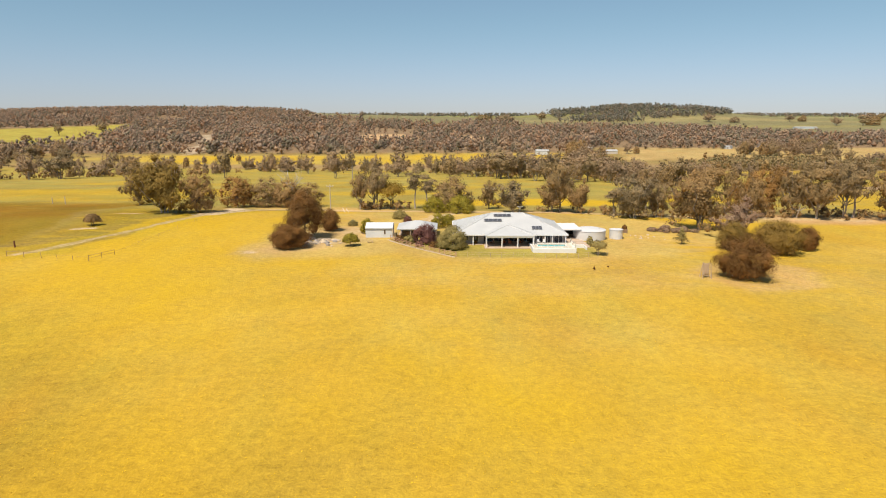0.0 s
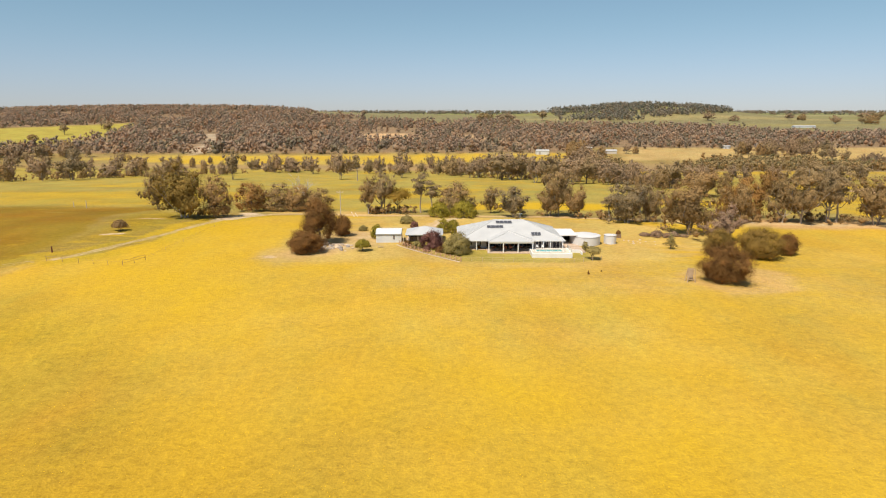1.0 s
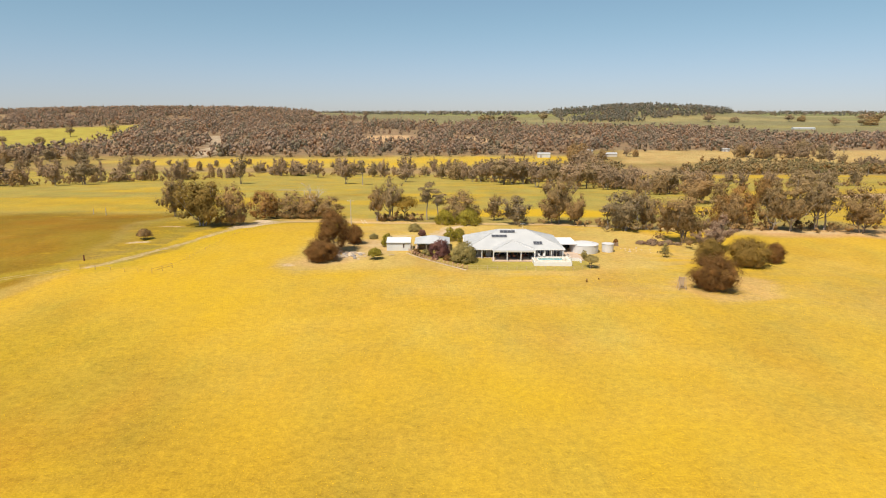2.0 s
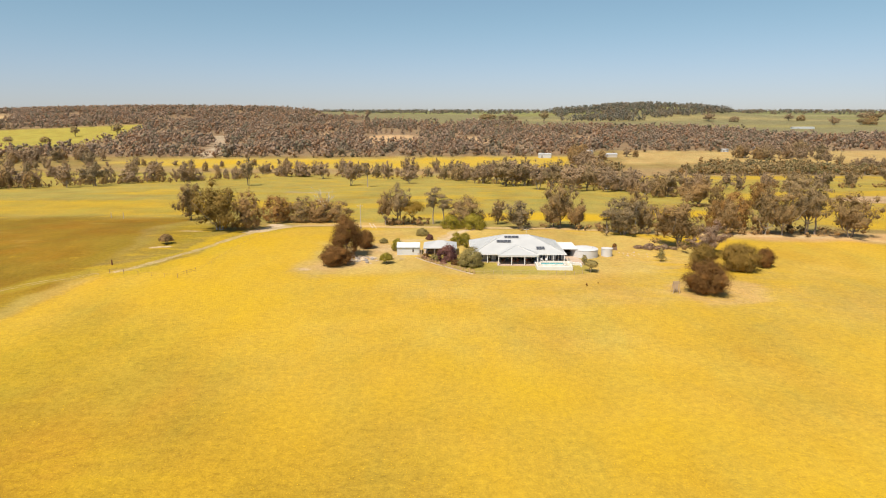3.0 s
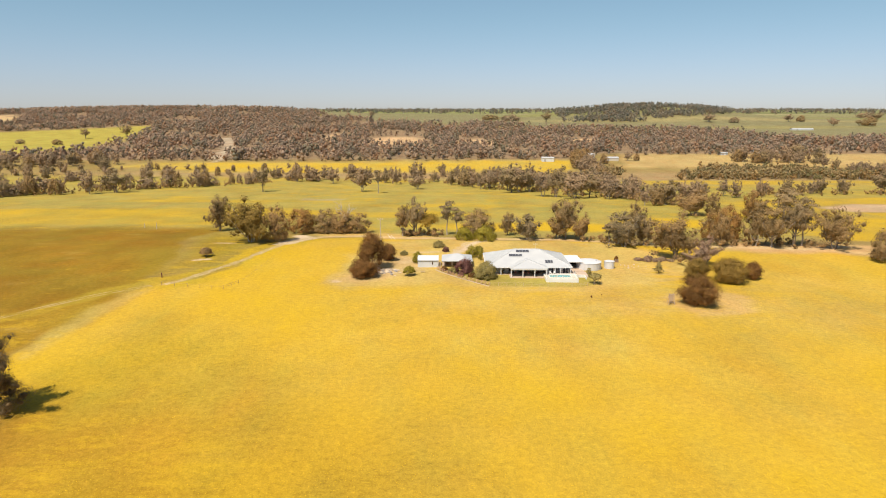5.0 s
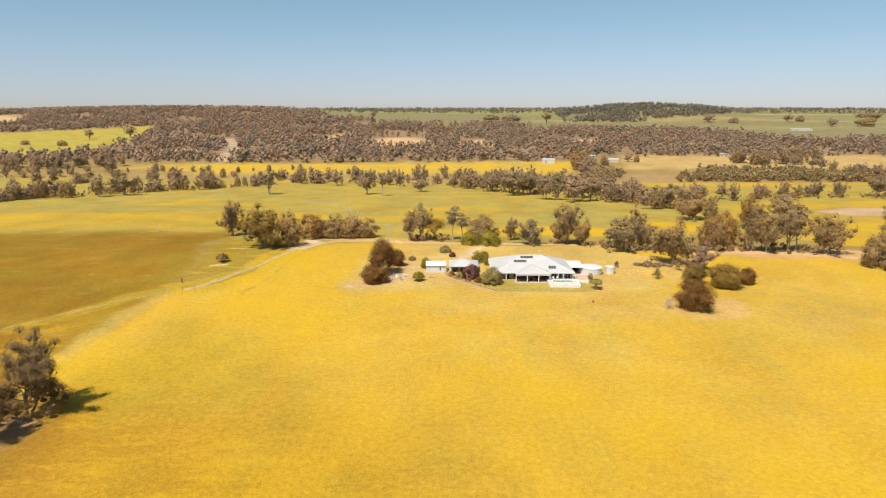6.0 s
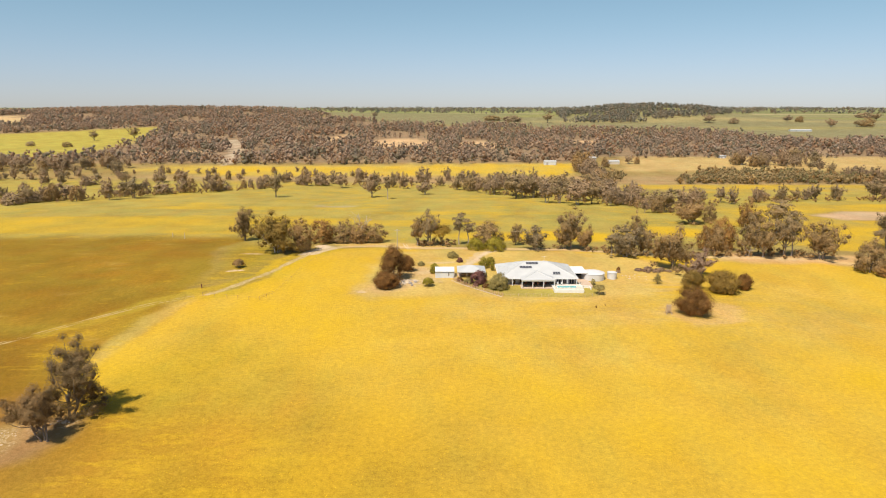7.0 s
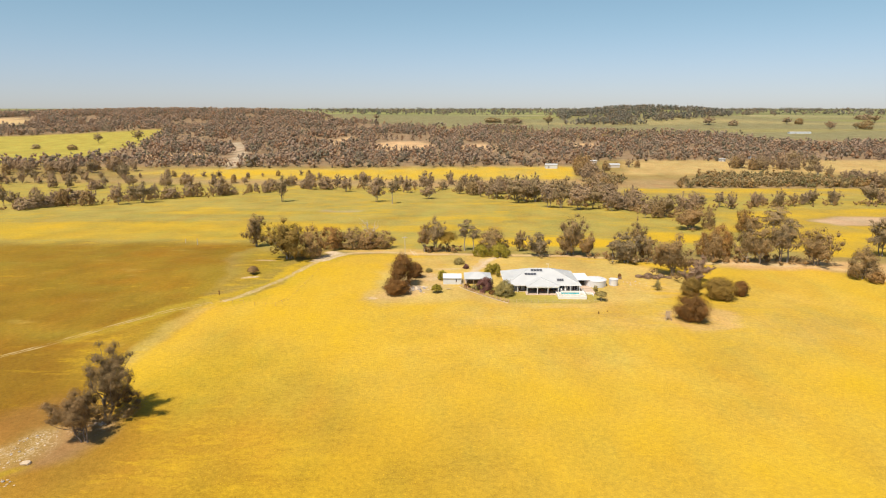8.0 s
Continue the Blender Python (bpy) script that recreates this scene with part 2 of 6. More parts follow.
L_OLIVE = foliage("olive_leaves", (0.202, 0.166, 0.0597), (0.431, 0.363, 0.142), (0.422, 0.33, 0.12))
L_PURPLE = foliage("plum_leaves", (0.114, 0.0541, 0.0532), (0.268, 0.127, 0.108), (0.287, 0.153, 0.0992))
L_PINK = foliage("dry_twigs", (0.278, 0.164, 0.113), (0.41, 0.295, 0.196), (0.41, 0.312, 0.196))
M_TUFT = surface("flower_heads", (0.47, 0.29, 0.013), (0.70, 0.45, 0.024), 1.5, 0.9, 0.0, 0.0, spec=0.1)
# the next two are greyed and blued: distance haze mixed into the leaf colour
L_DISTANT_HAZE = foliage("distant_hazed_leaves", (0.102, 0.109, 0.0907), (0.271, 0.256, 0.207), (0.251, 0.217, 0.166), 0.05, each_tree=True)
L_FAR_HAZE = foliage("far_hazed_bush_leaves", (0.185, 0.145, 0.108), (0.403, 0.312, 0.232), (0.398, 0.292, 0.204), 0.07, 0.36, each_tree=True)
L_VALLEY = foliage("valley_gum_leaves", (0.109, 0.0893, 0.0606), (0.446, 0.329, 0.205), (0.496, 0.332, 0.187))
L_BELT = foliage("plantation_leaves", (0.105, 0.0902, 0.0472), (0.388, 0.305, 0.157), (0.42, 0.305, 0.137), each_tree=True)


# ---- the lie of the land ----
PROFILE_Y = [-400, 100, 190, 220, 330, 450, 560, 620, 700, 760, 1100, 1400, 1700, 2400, 3200, 4500, 9000]
PROFILE_Z = [-1, -1, -1.0, -2, -7, -14, -21, -22, -16, -12, -4, 5, 12, 20, 23, 24, 24]


def ease(lo, hi, v):
    t = np.clip((v - lo) / (hi - lo), 0, 1)
    return t * t * (3 - 2 * t)


def land(x, y):
    """The ground's height: a knoll with the homestead, a creek valley behind it, and wooded hills."""
    x, y = np.asarray(x, float), np.asarray(y, float)
    s = 60 * ease(150, 400, y)
    z = 0.25 * np.interp(y - s, PROFILE_Y, PROFILE_Z) + 0.5 * np.interp(y, PROFILE_Y, PROFILE_Z) + 0.25 * np.interp(y + s, PROFILE_Y, PROFILE_Z)
    for amp, cx, cy, wx, wy in ((1.2, 5, 150, 60, 45), (3.0, -100, 165, 50, 45), (27, -750, 1750, 750, 420), (33, 580, 1800, 300, 190)):
        z = z + amp * np.exp(-((x - cx) / wx) ** 2 - ((y - cy) / wy) ** 2)
    return z


def lie(x, y):
    return float(land(x, y))


def inside(px, py, pts, soft):
    """1 inside a field's outline, 0 outside, with an edge that is soft metres wide."""
    near, odd = np.full(px.shape, 1e9), np.zeros(px.shape, bool)
    for (ax, ay), (bx, by) in zip(pts, pts[1:] + pts[:1]):
        dx, dy = bx - ax, by - ay
        t = np.clip(((px - ax) * dx + (py - ay) * dy) / (dx * dx + dy * dy), 0, 1)
        near = np.minimum(near, np.hypot(px - ax - t * dx, py - ay - t * dy))
        odd ^= ((ay > py) != (by > py)) & (px < dx * (py - ay) / (dy if dy else 1e-9) + ax)
    return ease(-soft, soft, np.where(odd, near, -near))


def along(px, py, pts, width, soft):
    near = np.full(px.shape, 1e9)
    for (ax, ay), (bx, by) in zip(pts, pts[1:]):
        dx, dy = bx - ax, by - ay
        t = np.clip(((px - ax) * dx + (py - ay) * dy) / (dx * dx + dy * dy), 0, 1)
        near = np.minimum(near, np.hypot(px - ax - t * dx, py - ay - t * dy))
    return 1 - ease(width / 2, width / 2 + soft, near)


ROAD = [(-92, 131), (-87, 136), (-82.5, 145), (-78, 154), (-74, 170), (-70.5, 186), (-67, 200), (-60, 207), (-46, 211), (-25, 207), (11, 205), (35, 204), (58, 198), (91, 190), (126, 187), (143, 179), (150, 161), (170, 130)]
MOWN = [(-97, 78), (-98.4, 87), (-98, 100), (-96.2, 112.6), (-91.5, 131), (-96.7, 124), (-103.3, 113), (-103.5, 92), (-100, 80)]
WHEELS = [(-205, 20), (-160, 62), (-136, 88), (-125, 100.5), (-116, 112.5), (-107.5, 122), (-100, 126.5), (-92.5, 131)]
DRIVE = [(-7, 163), (-8, 169), (-6.5, 175), (-3.5, 181), (-2, 188), (2, 197), (8, 205)]


def build_ground():
    def axis(core_lo, core_hi, step, lo, hi, grow):
        v = list(np.arange(core_lo, core_hi, step))
        s = step
        while v[-1] < hi:
            s = min(s * grow, 90)
            v.append(v[-1] + s)
        s, w = step, [core_lo]
        while w[-1] > lo:
            s = min(s * grow, 90)
            w.append(w[-1] - s)
        return np.array(w[:0:-1] + v)
    xs = axis(-140, 150, 1.4, -4600, 4600, 1.045)
    ys = axis(22, 235, 1.3, -900, 4700, 1.04)
    X, Y = np.meshgrid(xs, ys)
    x, y = X.ravel(), Y.ravel()
    z = land(x, y)
    # wandering field edges
    wx = x + 2.2 * np.sin(y * 0.11 + 1.3 * np.sin(x * 0.07)) + 0.8 * np.sin(y * 0.43 + x * 0.2)
    wy = y + 1.6 * np.sin(x * 0.13 + 1.1 * np.sin(y * 0.09)) + 0.7 * np.sin(x * 0.37 - y * 0.17)
    soil = np.empty((len(x), 3))
    soil[:] = (0.33, 0.25, 0.10)
    bloom = np.zeros(len(x))
    stone = np.zeros(len(x))

    def lay(mask, colour=None, flowers=None):
        if colour is not None:
            soil[:] = soil * (1 - mask[:, None]) + np.array(colour) * mask[:, None]
        if flowers is not None:
            bloom[:] = bloom * (1 - mask) + flowers * mask
    # valley paddocks behind the homestead
    lay(ease(195, 230, wy) * (1 - ease(590, 650, y)), (0.40, 0.33, 0.09), 0.40)
    lay(ease(560, 600, wy + 0.12 * x) * (1 - ease(630, 660, y)), (0.40, 0.285, 0.15), 0.08)
    # south field in flower
    south = [(-99, -900), (-100, 34), (-98, 60), (-100.5, 80), (-102, 94), (-101, 113), (-95, 126), (-92, 130), (-87, 135), (-77, 154), (-69.5, 186), (-65, 200), (-45, 208), (-20, 203), (35, 200), (60, 194), (92, 186), (128, 183), (146, 172), (155, 150), (175, 120), (330, 60), (330, -900)]
    lay(inside(wx, wy, south, 2.0), (0.575, 0.395, 0.072), 0.68)
    # deep gold soil at lower left, darkened further to imitate lens vignetting
    lay(0.85 * (1 - ease(5, 85, np.hypot(0.85 * (wx + 55), wy - 15))), (0.42, 0.26, 0.015), 0.47)
    lay(0.8 * (1 - ease(0.25, 1.2, np.hypot((wx + 76) / 36, (wy - 42) / 28))), (0.44, 0.265, 0.025), 0.32)
    lay(0.6 * (1 - ease(0.2, 1.2, np.hypot((wx + 66) / 34, (wy - 74) / 26))), (0.46, 0.335, 0.035), 0.46)
    lay(0.6 * (1 - ease(0.2, 1.2, np.hypot((wx + 80) / 16, (wy - 82) / 34))), (0.44, 0.32, 0.03), 0.52)
    lay(0.7 * (1 - ease(0.4, 1.2, np.hypot((wx - 72) / 50, (wy - 122) / 42))), (0.50, 0.36, 0.10), 0.46)
    lay(0.6 * (1 - ease(0.3, 1.2, np.hypot((wx - 10) / 40, (wy - 88) / 16))), (0.56, 0.41, 0.10), 0.48)
    lay(0.6 * (1 - ease(0.3, 1.2, np.hypot((wx - 15) / 62, (wy - 118) / 17))), (0.57, 0.41, 0.13), 0.42)
    # west paddock, grazed; its soil colour also carries some lens corner darkening
    west = [(-100, -900), (-101, 34), (-99, 60), (-101.5, 82), (-103, 94), (-102, 114), (-96, 134), (-99, 150), (-108, 180), (-112, 262), (-900, 262), (-900, -900)]
    lay(inside(wx, wy, west, 2.0) * (1 - ease(222, 250, wy + 2 * np.sin(x * 0.05))), (0.285, 0.18, 0.018), 0.14)
    lay(0.7 * inside(wx, wy, west, 2.0) * (1 - ease(70, 150, y)), (0.27, 0.145, 0.016), 0.10)
    lay(inside(wx, wy, [(-99, 138), (-104, 170), (-108, 215), (-80, 205), (-76, 175), (-84, 150)], 13.0), (0.34, 0.255, 0.032), 0.36)
    lay(0.8 * inside(wx, wy, [(-97, 122), (-112, 114), (-121, 98), (-112, 80), (-104, 70), (-101, 100)], 7.0), (0.40, 0.27, 0.03), 0.34)
    lay(inside(x, wy, [(-700, 246), (-190, 246), (-110, 248), (-100, 262), (-60, 300), (-140, 315), (-700, 290)], 5.0), (0.44, 0.33, 0.06), 0.54)
    # far fields
    lay(inside(wx, wy, [(-420, 694), (-254, 640), (-140, 644), (126, 648), (146, 735), (-150, 722), (-277, 722)], 6.0), (0.50, 0.38, 0.10), 0.62)
    lay(inside(wx, wy, [(150, 526), (195, 492), (390, 508), (640, 520), (640, 575), (160, 582)], 5.0), (0.38, 0.30, 0.10), 0.60)
    lay(inside(wx, wy, [(136, 292), (190, 372), (310, 392), (520, 392), (480, 200), (190, 200), (146, 206)], 6.0), (0.38, 0.29, 0.08), 0.68)
    lay(inside(wx, wy, [(204, 322), (236, 340), (330, 338), (330, 300), (216, 297)], 4.0), (0.56, 0.40, 0.27), 0.0)
    lay(inside(wx, wy, [(190, 680), (222, 800), (640, 800), (640, 690)], 8.0), (0.50, 0.37, 0.17), 0.2)
    lay(inside(wx, wy, [(-107, 362), (-104, 376), (-78, 376), (-82, 362)], 1.5), (0.42, 0.36, 0.20), 0.0)
    lime = [(-860, 690), (-610, 745), (-500, 795), (-540, 1010), (-612, 1305), (-740, 1222), (-872, 1157), (-1200, 1030), (-1200, 800)]
    lay(inside(wx, wy, lime, 10.0), (0.43, 0.375, 0.085), 0.10)
    for cx, cy, rx, ry, k in ((30, 240, 62, 17, 0.92), (-45, 285, 70, 14, 0.62), (95, 255, 26, 20, 0.85), (-150, 360, 90, 12, 0.55), (-10, 330, 80, 10, 0.5)):
        lay(0.9 * (1 - ease(0.5, 1.15, np.hypot((wx - cx) / rx, (wy - cy) / ry))), (0.46, 0.34, 0.06), k)
    # worn and pale streaks in the west paddock
    rs = np.random.default_rng(4)
    grazed = inside(wx, wy, west, 6.0)
    for k in range(70):
        cx, cy = -270 + 165 * rs.random(), 40 + 185 * rs.random()
        d = np.hypot((wx - cx + 0.3 * (y - cy)) / (6 + 20 * rs.random()), (wy - cy) / (3 + 7 * rs.random()))
        lay(0.4 * grazed * (1 - ease(0.1, 1.2, d)), ((0.33, 0.165, 0.014), (0.30, 0.225, 0.03))[k % 2], 0.1)
    for _ in range(30):
        cx, cy = -250 + 150 * rs.random(), 95 + 130 * rs.random()
        if cx < -112 - 0.2 * (cy - 100):
            d = np.hypot((wx - cx + 0.3 * (y - cy) + 2 * np.sin(y * 1.3)) / (2 + 6 * rs.random()), (wy - cy) / (0.8 + 1.6 * rs.random()))
            lay(0.32 * (1 - ease(0.1, 1.2, d)) * (0.4 + 0.6 * ease(-0.3, 0.6, np.sin(x * 0.9 + y) * np.sin(y * 1.1 - 0.4 * x))), (0.55, 0.43, 0.14), 0.1)
    # wooded hills and the plains beyond
    lay(inside(x, y, [(-520, 735), (150, 745), (190, 800), (700, 800), (900, 1100), (300, 1180), (-200, 1500), (-900, 2000), (-1400, 1500), (-1180, 1300), (-1120, 1090), (-872, 1172), (-740, 1235), (-618, 1320), (-545, 1060)], 15.0), (0.31, 0.225, 0.15), 0.0)
    lay(inside(wx, wy, [(-1300, 1560), (-1165, 1590), (-1050, 1530), (-960, 1385), (-1015, 1360), (-1300, 1300)], 8.0), (0.62, 0.47, 0.26), 0.1)
    lay(ease(1330, 1400, y + 0.4 * (x - 100)) * ease(-260, -180, x + 0.8 * (y - 1500)), (0.255, 0.24, 0.135), 0.02)
    for ya, yb, c in ((1260, 1330, (0.33, 0.29, 0.12)), (1480, 1540, (0.40, 0.34, 0.17)), (1640, 1800, (0.27, 0.28, 0.10)), (1930, 2010, (0.36, 0.33, 0.17))):
        lay(0.7 * ease(ya, ya + 20, y - 0.1 * x) * (1 - ease(yb, yb + 25, y - 0.1 * x)) * ease(150, 350, x + 0.25 * (y - 1200)), c, 0.02)
    lay(ease(2100, 2200, y), (0.22, 0.235, 0.11), 0.0)
    for k, (ya, yb) in enumerate(((2300, 2420), (2560, 2900), (3050, 3120), (3350, 3700), (3900, 4060))):
        lay(ease(ya, ya + 30, y + 0.06 * x) * (1 - ease(yb, yb + 30, y + 0.06 * x)) * ease(-0.5, 0.2, np.sin(x * 0.0021 + k * 1.7)), ((0.42, 0.37, 0.22), (0.30, 0.32, 0.13))[k % 2], 0.0)
    for cx, cy, rx, ry in ((-95, 1010, 58, 90), (-205, 1090, 24, 80), (-405, 850, 50, 42), (-470, 815, 14, 26), (40, 980, 45, 70), (215, 1010, 40, 60), (-690, 1820, 90, 18), (-1180, 1500, 110, 60)):
        lay(1 - ease(0.7, 1.1, np.hypot((wx - cx) / rx, (wy - cy) / ry)), (0.62, 0.43, 0.26), 0.0)
    lay(along(wx, wy, [(-290, 735), (-315, 850), (-385, 1050)], 12, 5), (0.52, 0.43, 0.34), 0.0)
    # the house yard
    yard = [(-46, 134), (-38, 130), (-20, 134), (-8, 134), (3, 129), (30, 128), (40, 131), (60, 138), (70, 150), (76, 168), (60, 190), (36, 200), (-20, 203), (-34, 196), (-44, 170)]
    lay(inside(wx, wy, yard, 4.0), (0.58, 0.425, 0.14), 0.30)
    lay(inside(x, y, [(-13, 152), (-6.3, 141), (2.7, 132.6), (29, 132.2), (35, 135), (35, 146), (2, 147), (-4, 153)], 0.8), (0.42, 0.35, 0.09), 0.0)
    lay(inside(wx, wy, [(-40, 139.5), (-36, 136.5), (-25, 141), (-17, 146), (-16, 160), (-28, 170), (-38, 165), (-40, 150)], 3.0), (0.58, 0.42, 0.20), 0.04)
    lay(inside(wx, wy, [(48, 117), (53, 110), (61, 109.5), (68, 114), (74, 126), (66, 134), (57, 128)], 2.0), (0.56, 0.385, 0.15), 0.30)
    for cx, cy, rx, ry in ((-93, 158.6, 3.2, 1.2), (-91, 183.5, 5.0, 1.3), (-95, 214, 5, 1.5), (-18, 176, 6, 2.0), (-24, 160, 4, 3.0)):
        lay(0.8 * (1 - ease(0.4, 1.2, np.hypot((wx - cx) / rx, (wy - cy) / ry))), (0.62, 0.48, 0.30), 0.0)
    lay(1 - ease(0.5, 1.2, np.hypot((wx + 41.5) / 2.8, (wy - 137) / 1.3)), (0.62, 0.47, 0.30), 0.0)
    lay(inside(wx, wy, [(95, 182), (130, 180), (160, 165), (170, 190), (100, 198)], 4.0), (0.60, 0.40, 0.20), 0.15)
    lay(along(wx, wy, [(-20, 211), (-40, 214), (-60, 214)], 9, 4), (0.60, 0.42, 0.15), 0.15)
    # the stony paddock corner under two trees
    lay(0.8 * (1 - ease(0.25, 1.2, np.hypot((wx + 90) / 26, (wy - 36) / 32))), (0.42, 0.255, 0.028), 0.24)
    lay(0.85 * (1 - ease(0.35, 1.2, np.hypot((wx + 95) / 17, (wy - 40) / 24))), (0.37, 0.215, 0.035), 0.15)
    lay(0.9 * inside(wx, wy, [(-118, 44), (-115, 57), (-107, 63), (-98, 59), (-99, 49), (-104, 47), (-107, 38), (-120, 30)], 4.0), (0.33, 0.175, 0.045), 0.05)
    lay(0.85 * inside(wx, wy, [(-99, 49), (-94, 56), (-88, 55), (-87, 46), (-91, 40), (-96, 35), (-98, 40)], 2.5), (0.36, 0.235, 0.12), 0.04)
    stony = [(-104, 49), (-97.5, 51), (-95.4, 46), (-96.4, 40), (-98, 35), (-101, 30), (-107, 24), (-108, 36)]
    stone[:] = np.maximum(stone, 0.30 * inside(wx, wy, stony, 2.5))
    stone[:] = np.maximum(stone, 0.26 * inside(wx, wy, [(-100, 50), (-93, 57), (-87, 55.5), (-88, 50), (-95, 44)], 2.0))
    lay(0.5 * inside(wx, wy, stony, 2.5), (0.40, 0.28, 0.14), 0.05)
    lay(0.8 * along(wx, wy, [(-106, 22), (-99, 31.5), (-96.2, 36)], 1.0, 1.0), (0.44, 0.31, 0.03), 0.5)
    # tracks
    lay(0.74 * inside(x + 0.3 * (wx - x), y, MOWN, 1.6), (0.50, 0.38, 0.11), 0.24)
    lay(0.75 * along(wx, wy, [(a - 2.6, b + 1.6) for a, b in ROAD[:6]], 3.0, 2.5), (0.42, 0.32, 0.03), 0.62)
    lay(0.75 * along(wx, wy, [(a + 3.4, b - 1.6) for a, b in ROAD[:7]], 3.2, 2.5), (0.46, 0.36, 0.04), 0.66)
    lay(0.6 * along(wx, wy, WHEELS[3:], 4.5, 3.0), (0.44, 0.33, 0.04), 0.5)
    lay(along(x, y, ROAD[6:], 2.6, 1.6), (0.64, 0.46, 0.24), 0.0)
    lay(0.8 * along(x + 0.3 * np.sin(y * 0.7), y, ROAD[:8], 0.3, 1.0), (0.66, 0.49, 0.25), 0.0)
    lay(along(x, y, [(-70.5, 188), (-66, 202), (-69, 208)], 4.5, 1.5), (0.72, 0.60, 0.46), 0.0)
    lay(along(x, y, DRIVE, 1.6, 1.3), (0.64, 0.52, 0.38), 0.0)
    for line, wide, k in ((ROAD[:8], 0.3, 0.5), (ROAD[7:12], 1.6, 0.42), (DRIVE, 1.4, 0.6), ([(-70.5, 186), (-66, 203)], 3.6, 0.75), ([(-95, 158.2), (-91, 158.9)], 1.0, 0.8), ([(-93, 183.5), (-88, 183.5)], 1.4, 0.4), ([(-42, 136.6), (-39.5, 137)], 0.8, 0.55), ([(-31, 146), (-22, 147.5)], 4.0, 0.45), ([(-27, 166), (-17, 160)], 4.0, 0.34), ([(96, 190), (140, 186)], 4.0, 0.4)):
        stone[:] = np.maximum(stone, k * along(wx, wy, line, wide, 1.2) if wide > 0.5 else k * along(x, y, line, wide, 1.2))
    nx, ny = len(xs), len(ys)
    i = (np.arange(ny - 1)[:, None] * nx + np.arange(nx - 1)[None, :]).ravel()
    me = bpy.data.meshes.new("ground")
    me.from_pydata(np.stack([x, y, z], 1).tolist(), [], np.stack([i, i + 1, i + nx + 1, i + nx], 1).tolist())
    c = me.color_attributes.new("soil", "FLOAT_COLOR", "POINT")
    c.data.foreach_set("color", np.concatenate([soil, np.ones((len(x), 1))], 1).ravel())
    b = me.attributes.new("bloom", "FLOAT", "POINT")
    b.data.foreach_set("value", bloom)
    me.attributes.new("stone", "FLOAT", "POINT").data.foreach_set("value", stone)
    me.polygons.foreach_set("use_smooth", np.ones(len(me.polygons), bool))
    me.materials.append(M_GROUND)
    tagged(new("ground", me), "rolling farmland with yellow flowering fields and gravel tracks", "ground", kind="structure")


build_ground()


def wheel_rut(line, offset, seed, wide, label):
    """One worn wheel line, a thin strip of pale soil of uneven width lying on the grass."""
    rng = np.random.default_rng(seed)
    pts = np.array(line, float)
    step = np.concatenate([[0], np.cumsum(np.hypot(*np.diff(pts, axis=0).T))])
    s = np.arange(0, step[-1], 0.8)
    cx, cy = np.interp(s, step, pts[:, 0]), np.interp(s, step, pts[:, 1])
    cx, cy = np.convolve(np.pad(cx, 9, "edge"), np.ones(19) / 19, "valid"), np.convolve(np.pad(cy, 9, "edge"), np.ones(19) / 19, "valid")
    tx, ty = np.gradient(cx), np.gradient(cy)
    k = np.hypot(tx, ty)
    nx, ny = -ty / k, tx / k
    verts = []
    w = wide * np.clip(0.62 + 0.5 * np.sin(s * 0.31 + seed) * np.sin(s * 0.13) + 0.35 * np.sin(s * 0.83 + 2 * seed) * np.sin(s * 0.37), 0.02, 1.4) * (0.6 + 0.8 * rng.random(len(s)))
    for side in (-1, 1):
        o = offset + 0.18 * np.sin(s * 0.21 + seed) + side * w + 0.05 * rng.normal(size=len(s))
        px, py = cx + nx * o, cy + ny * o
        verts.append(np.stack([px, py, land(px, py) + 0.03], 1))
    n = len(s)
    me = bpy.data.meshes.new("wheel_rut")
    me.from_pydata(np.concatenate(verts).tolist(), [], [(i, i + 1, n + i + 1, n + i) for i in range(n - 1)])
    me.materials.append(M_RUT)
    tagged(new("track", me), label, "track", kind="structure")


for offset, seed in ((-0.68, 1), (0.68, 2)):
    wheel_rut(WHEELS, offset, seed, 0.27, "pale worn wheel rut across a grazed paddock")
    wheel_rut(ROAD[:8], offset, seed + 2, 0.36, "pale stony wheel rut of the farm track")


# ---- building blocks ----
def thing(name, at, label, category, group=""):
    ob = new(name)
    ob.empty_display_size = 0.3
    ob.location = at
    return tagged(ob, label, category, group)


def part(name, bm, material, parent, label=""):
    me = bpy.data.meshes.new(name)
    bm.to_mesh(me)
    bm.free()
    me.materials.append(material)
    ob = new(name, me)
    ob.parent = parent
    return tagged(ob, label)


def solid(boxes, bevel=0.0):
    """One bmesh of upright boxes (x0, y0, z0, x1, y1, z1), with eased edges."""
    bm = bmesh.new()
    for x0, y0, z0, x1, y1, z1 in boxes:
        v = [bm.verts.new(p) for p in ((x0, y0, z0), (x1, y0, z0), (x1, y1, z0), (x0, y1, z0), (x0, y0, z1), (x1, y0, z1), (x1, y1, z1), (x0, y1, z1))]
        for f in ((3, 2, 1, 0), (4, 5, 6, 7), (0, 1, 5, 4), (1, 2, 6, 5), (2, 3, 7, 6), (3, 0, 4, 7)):
            bm.faces.new([v[k] for k in f])
    if bevel:
        bmesh.ops.bevel(bm, geom=bm.edges[:], offset=bevel, segments=1, affect="EDGES")
    return bm


def faces(verts, polys):
    bm = bmesh.new()
    v = [bm.verts.new(p) for p in verts]
    for f in polys:
        bm.faces.new([v[k] for k in f])
    return bm


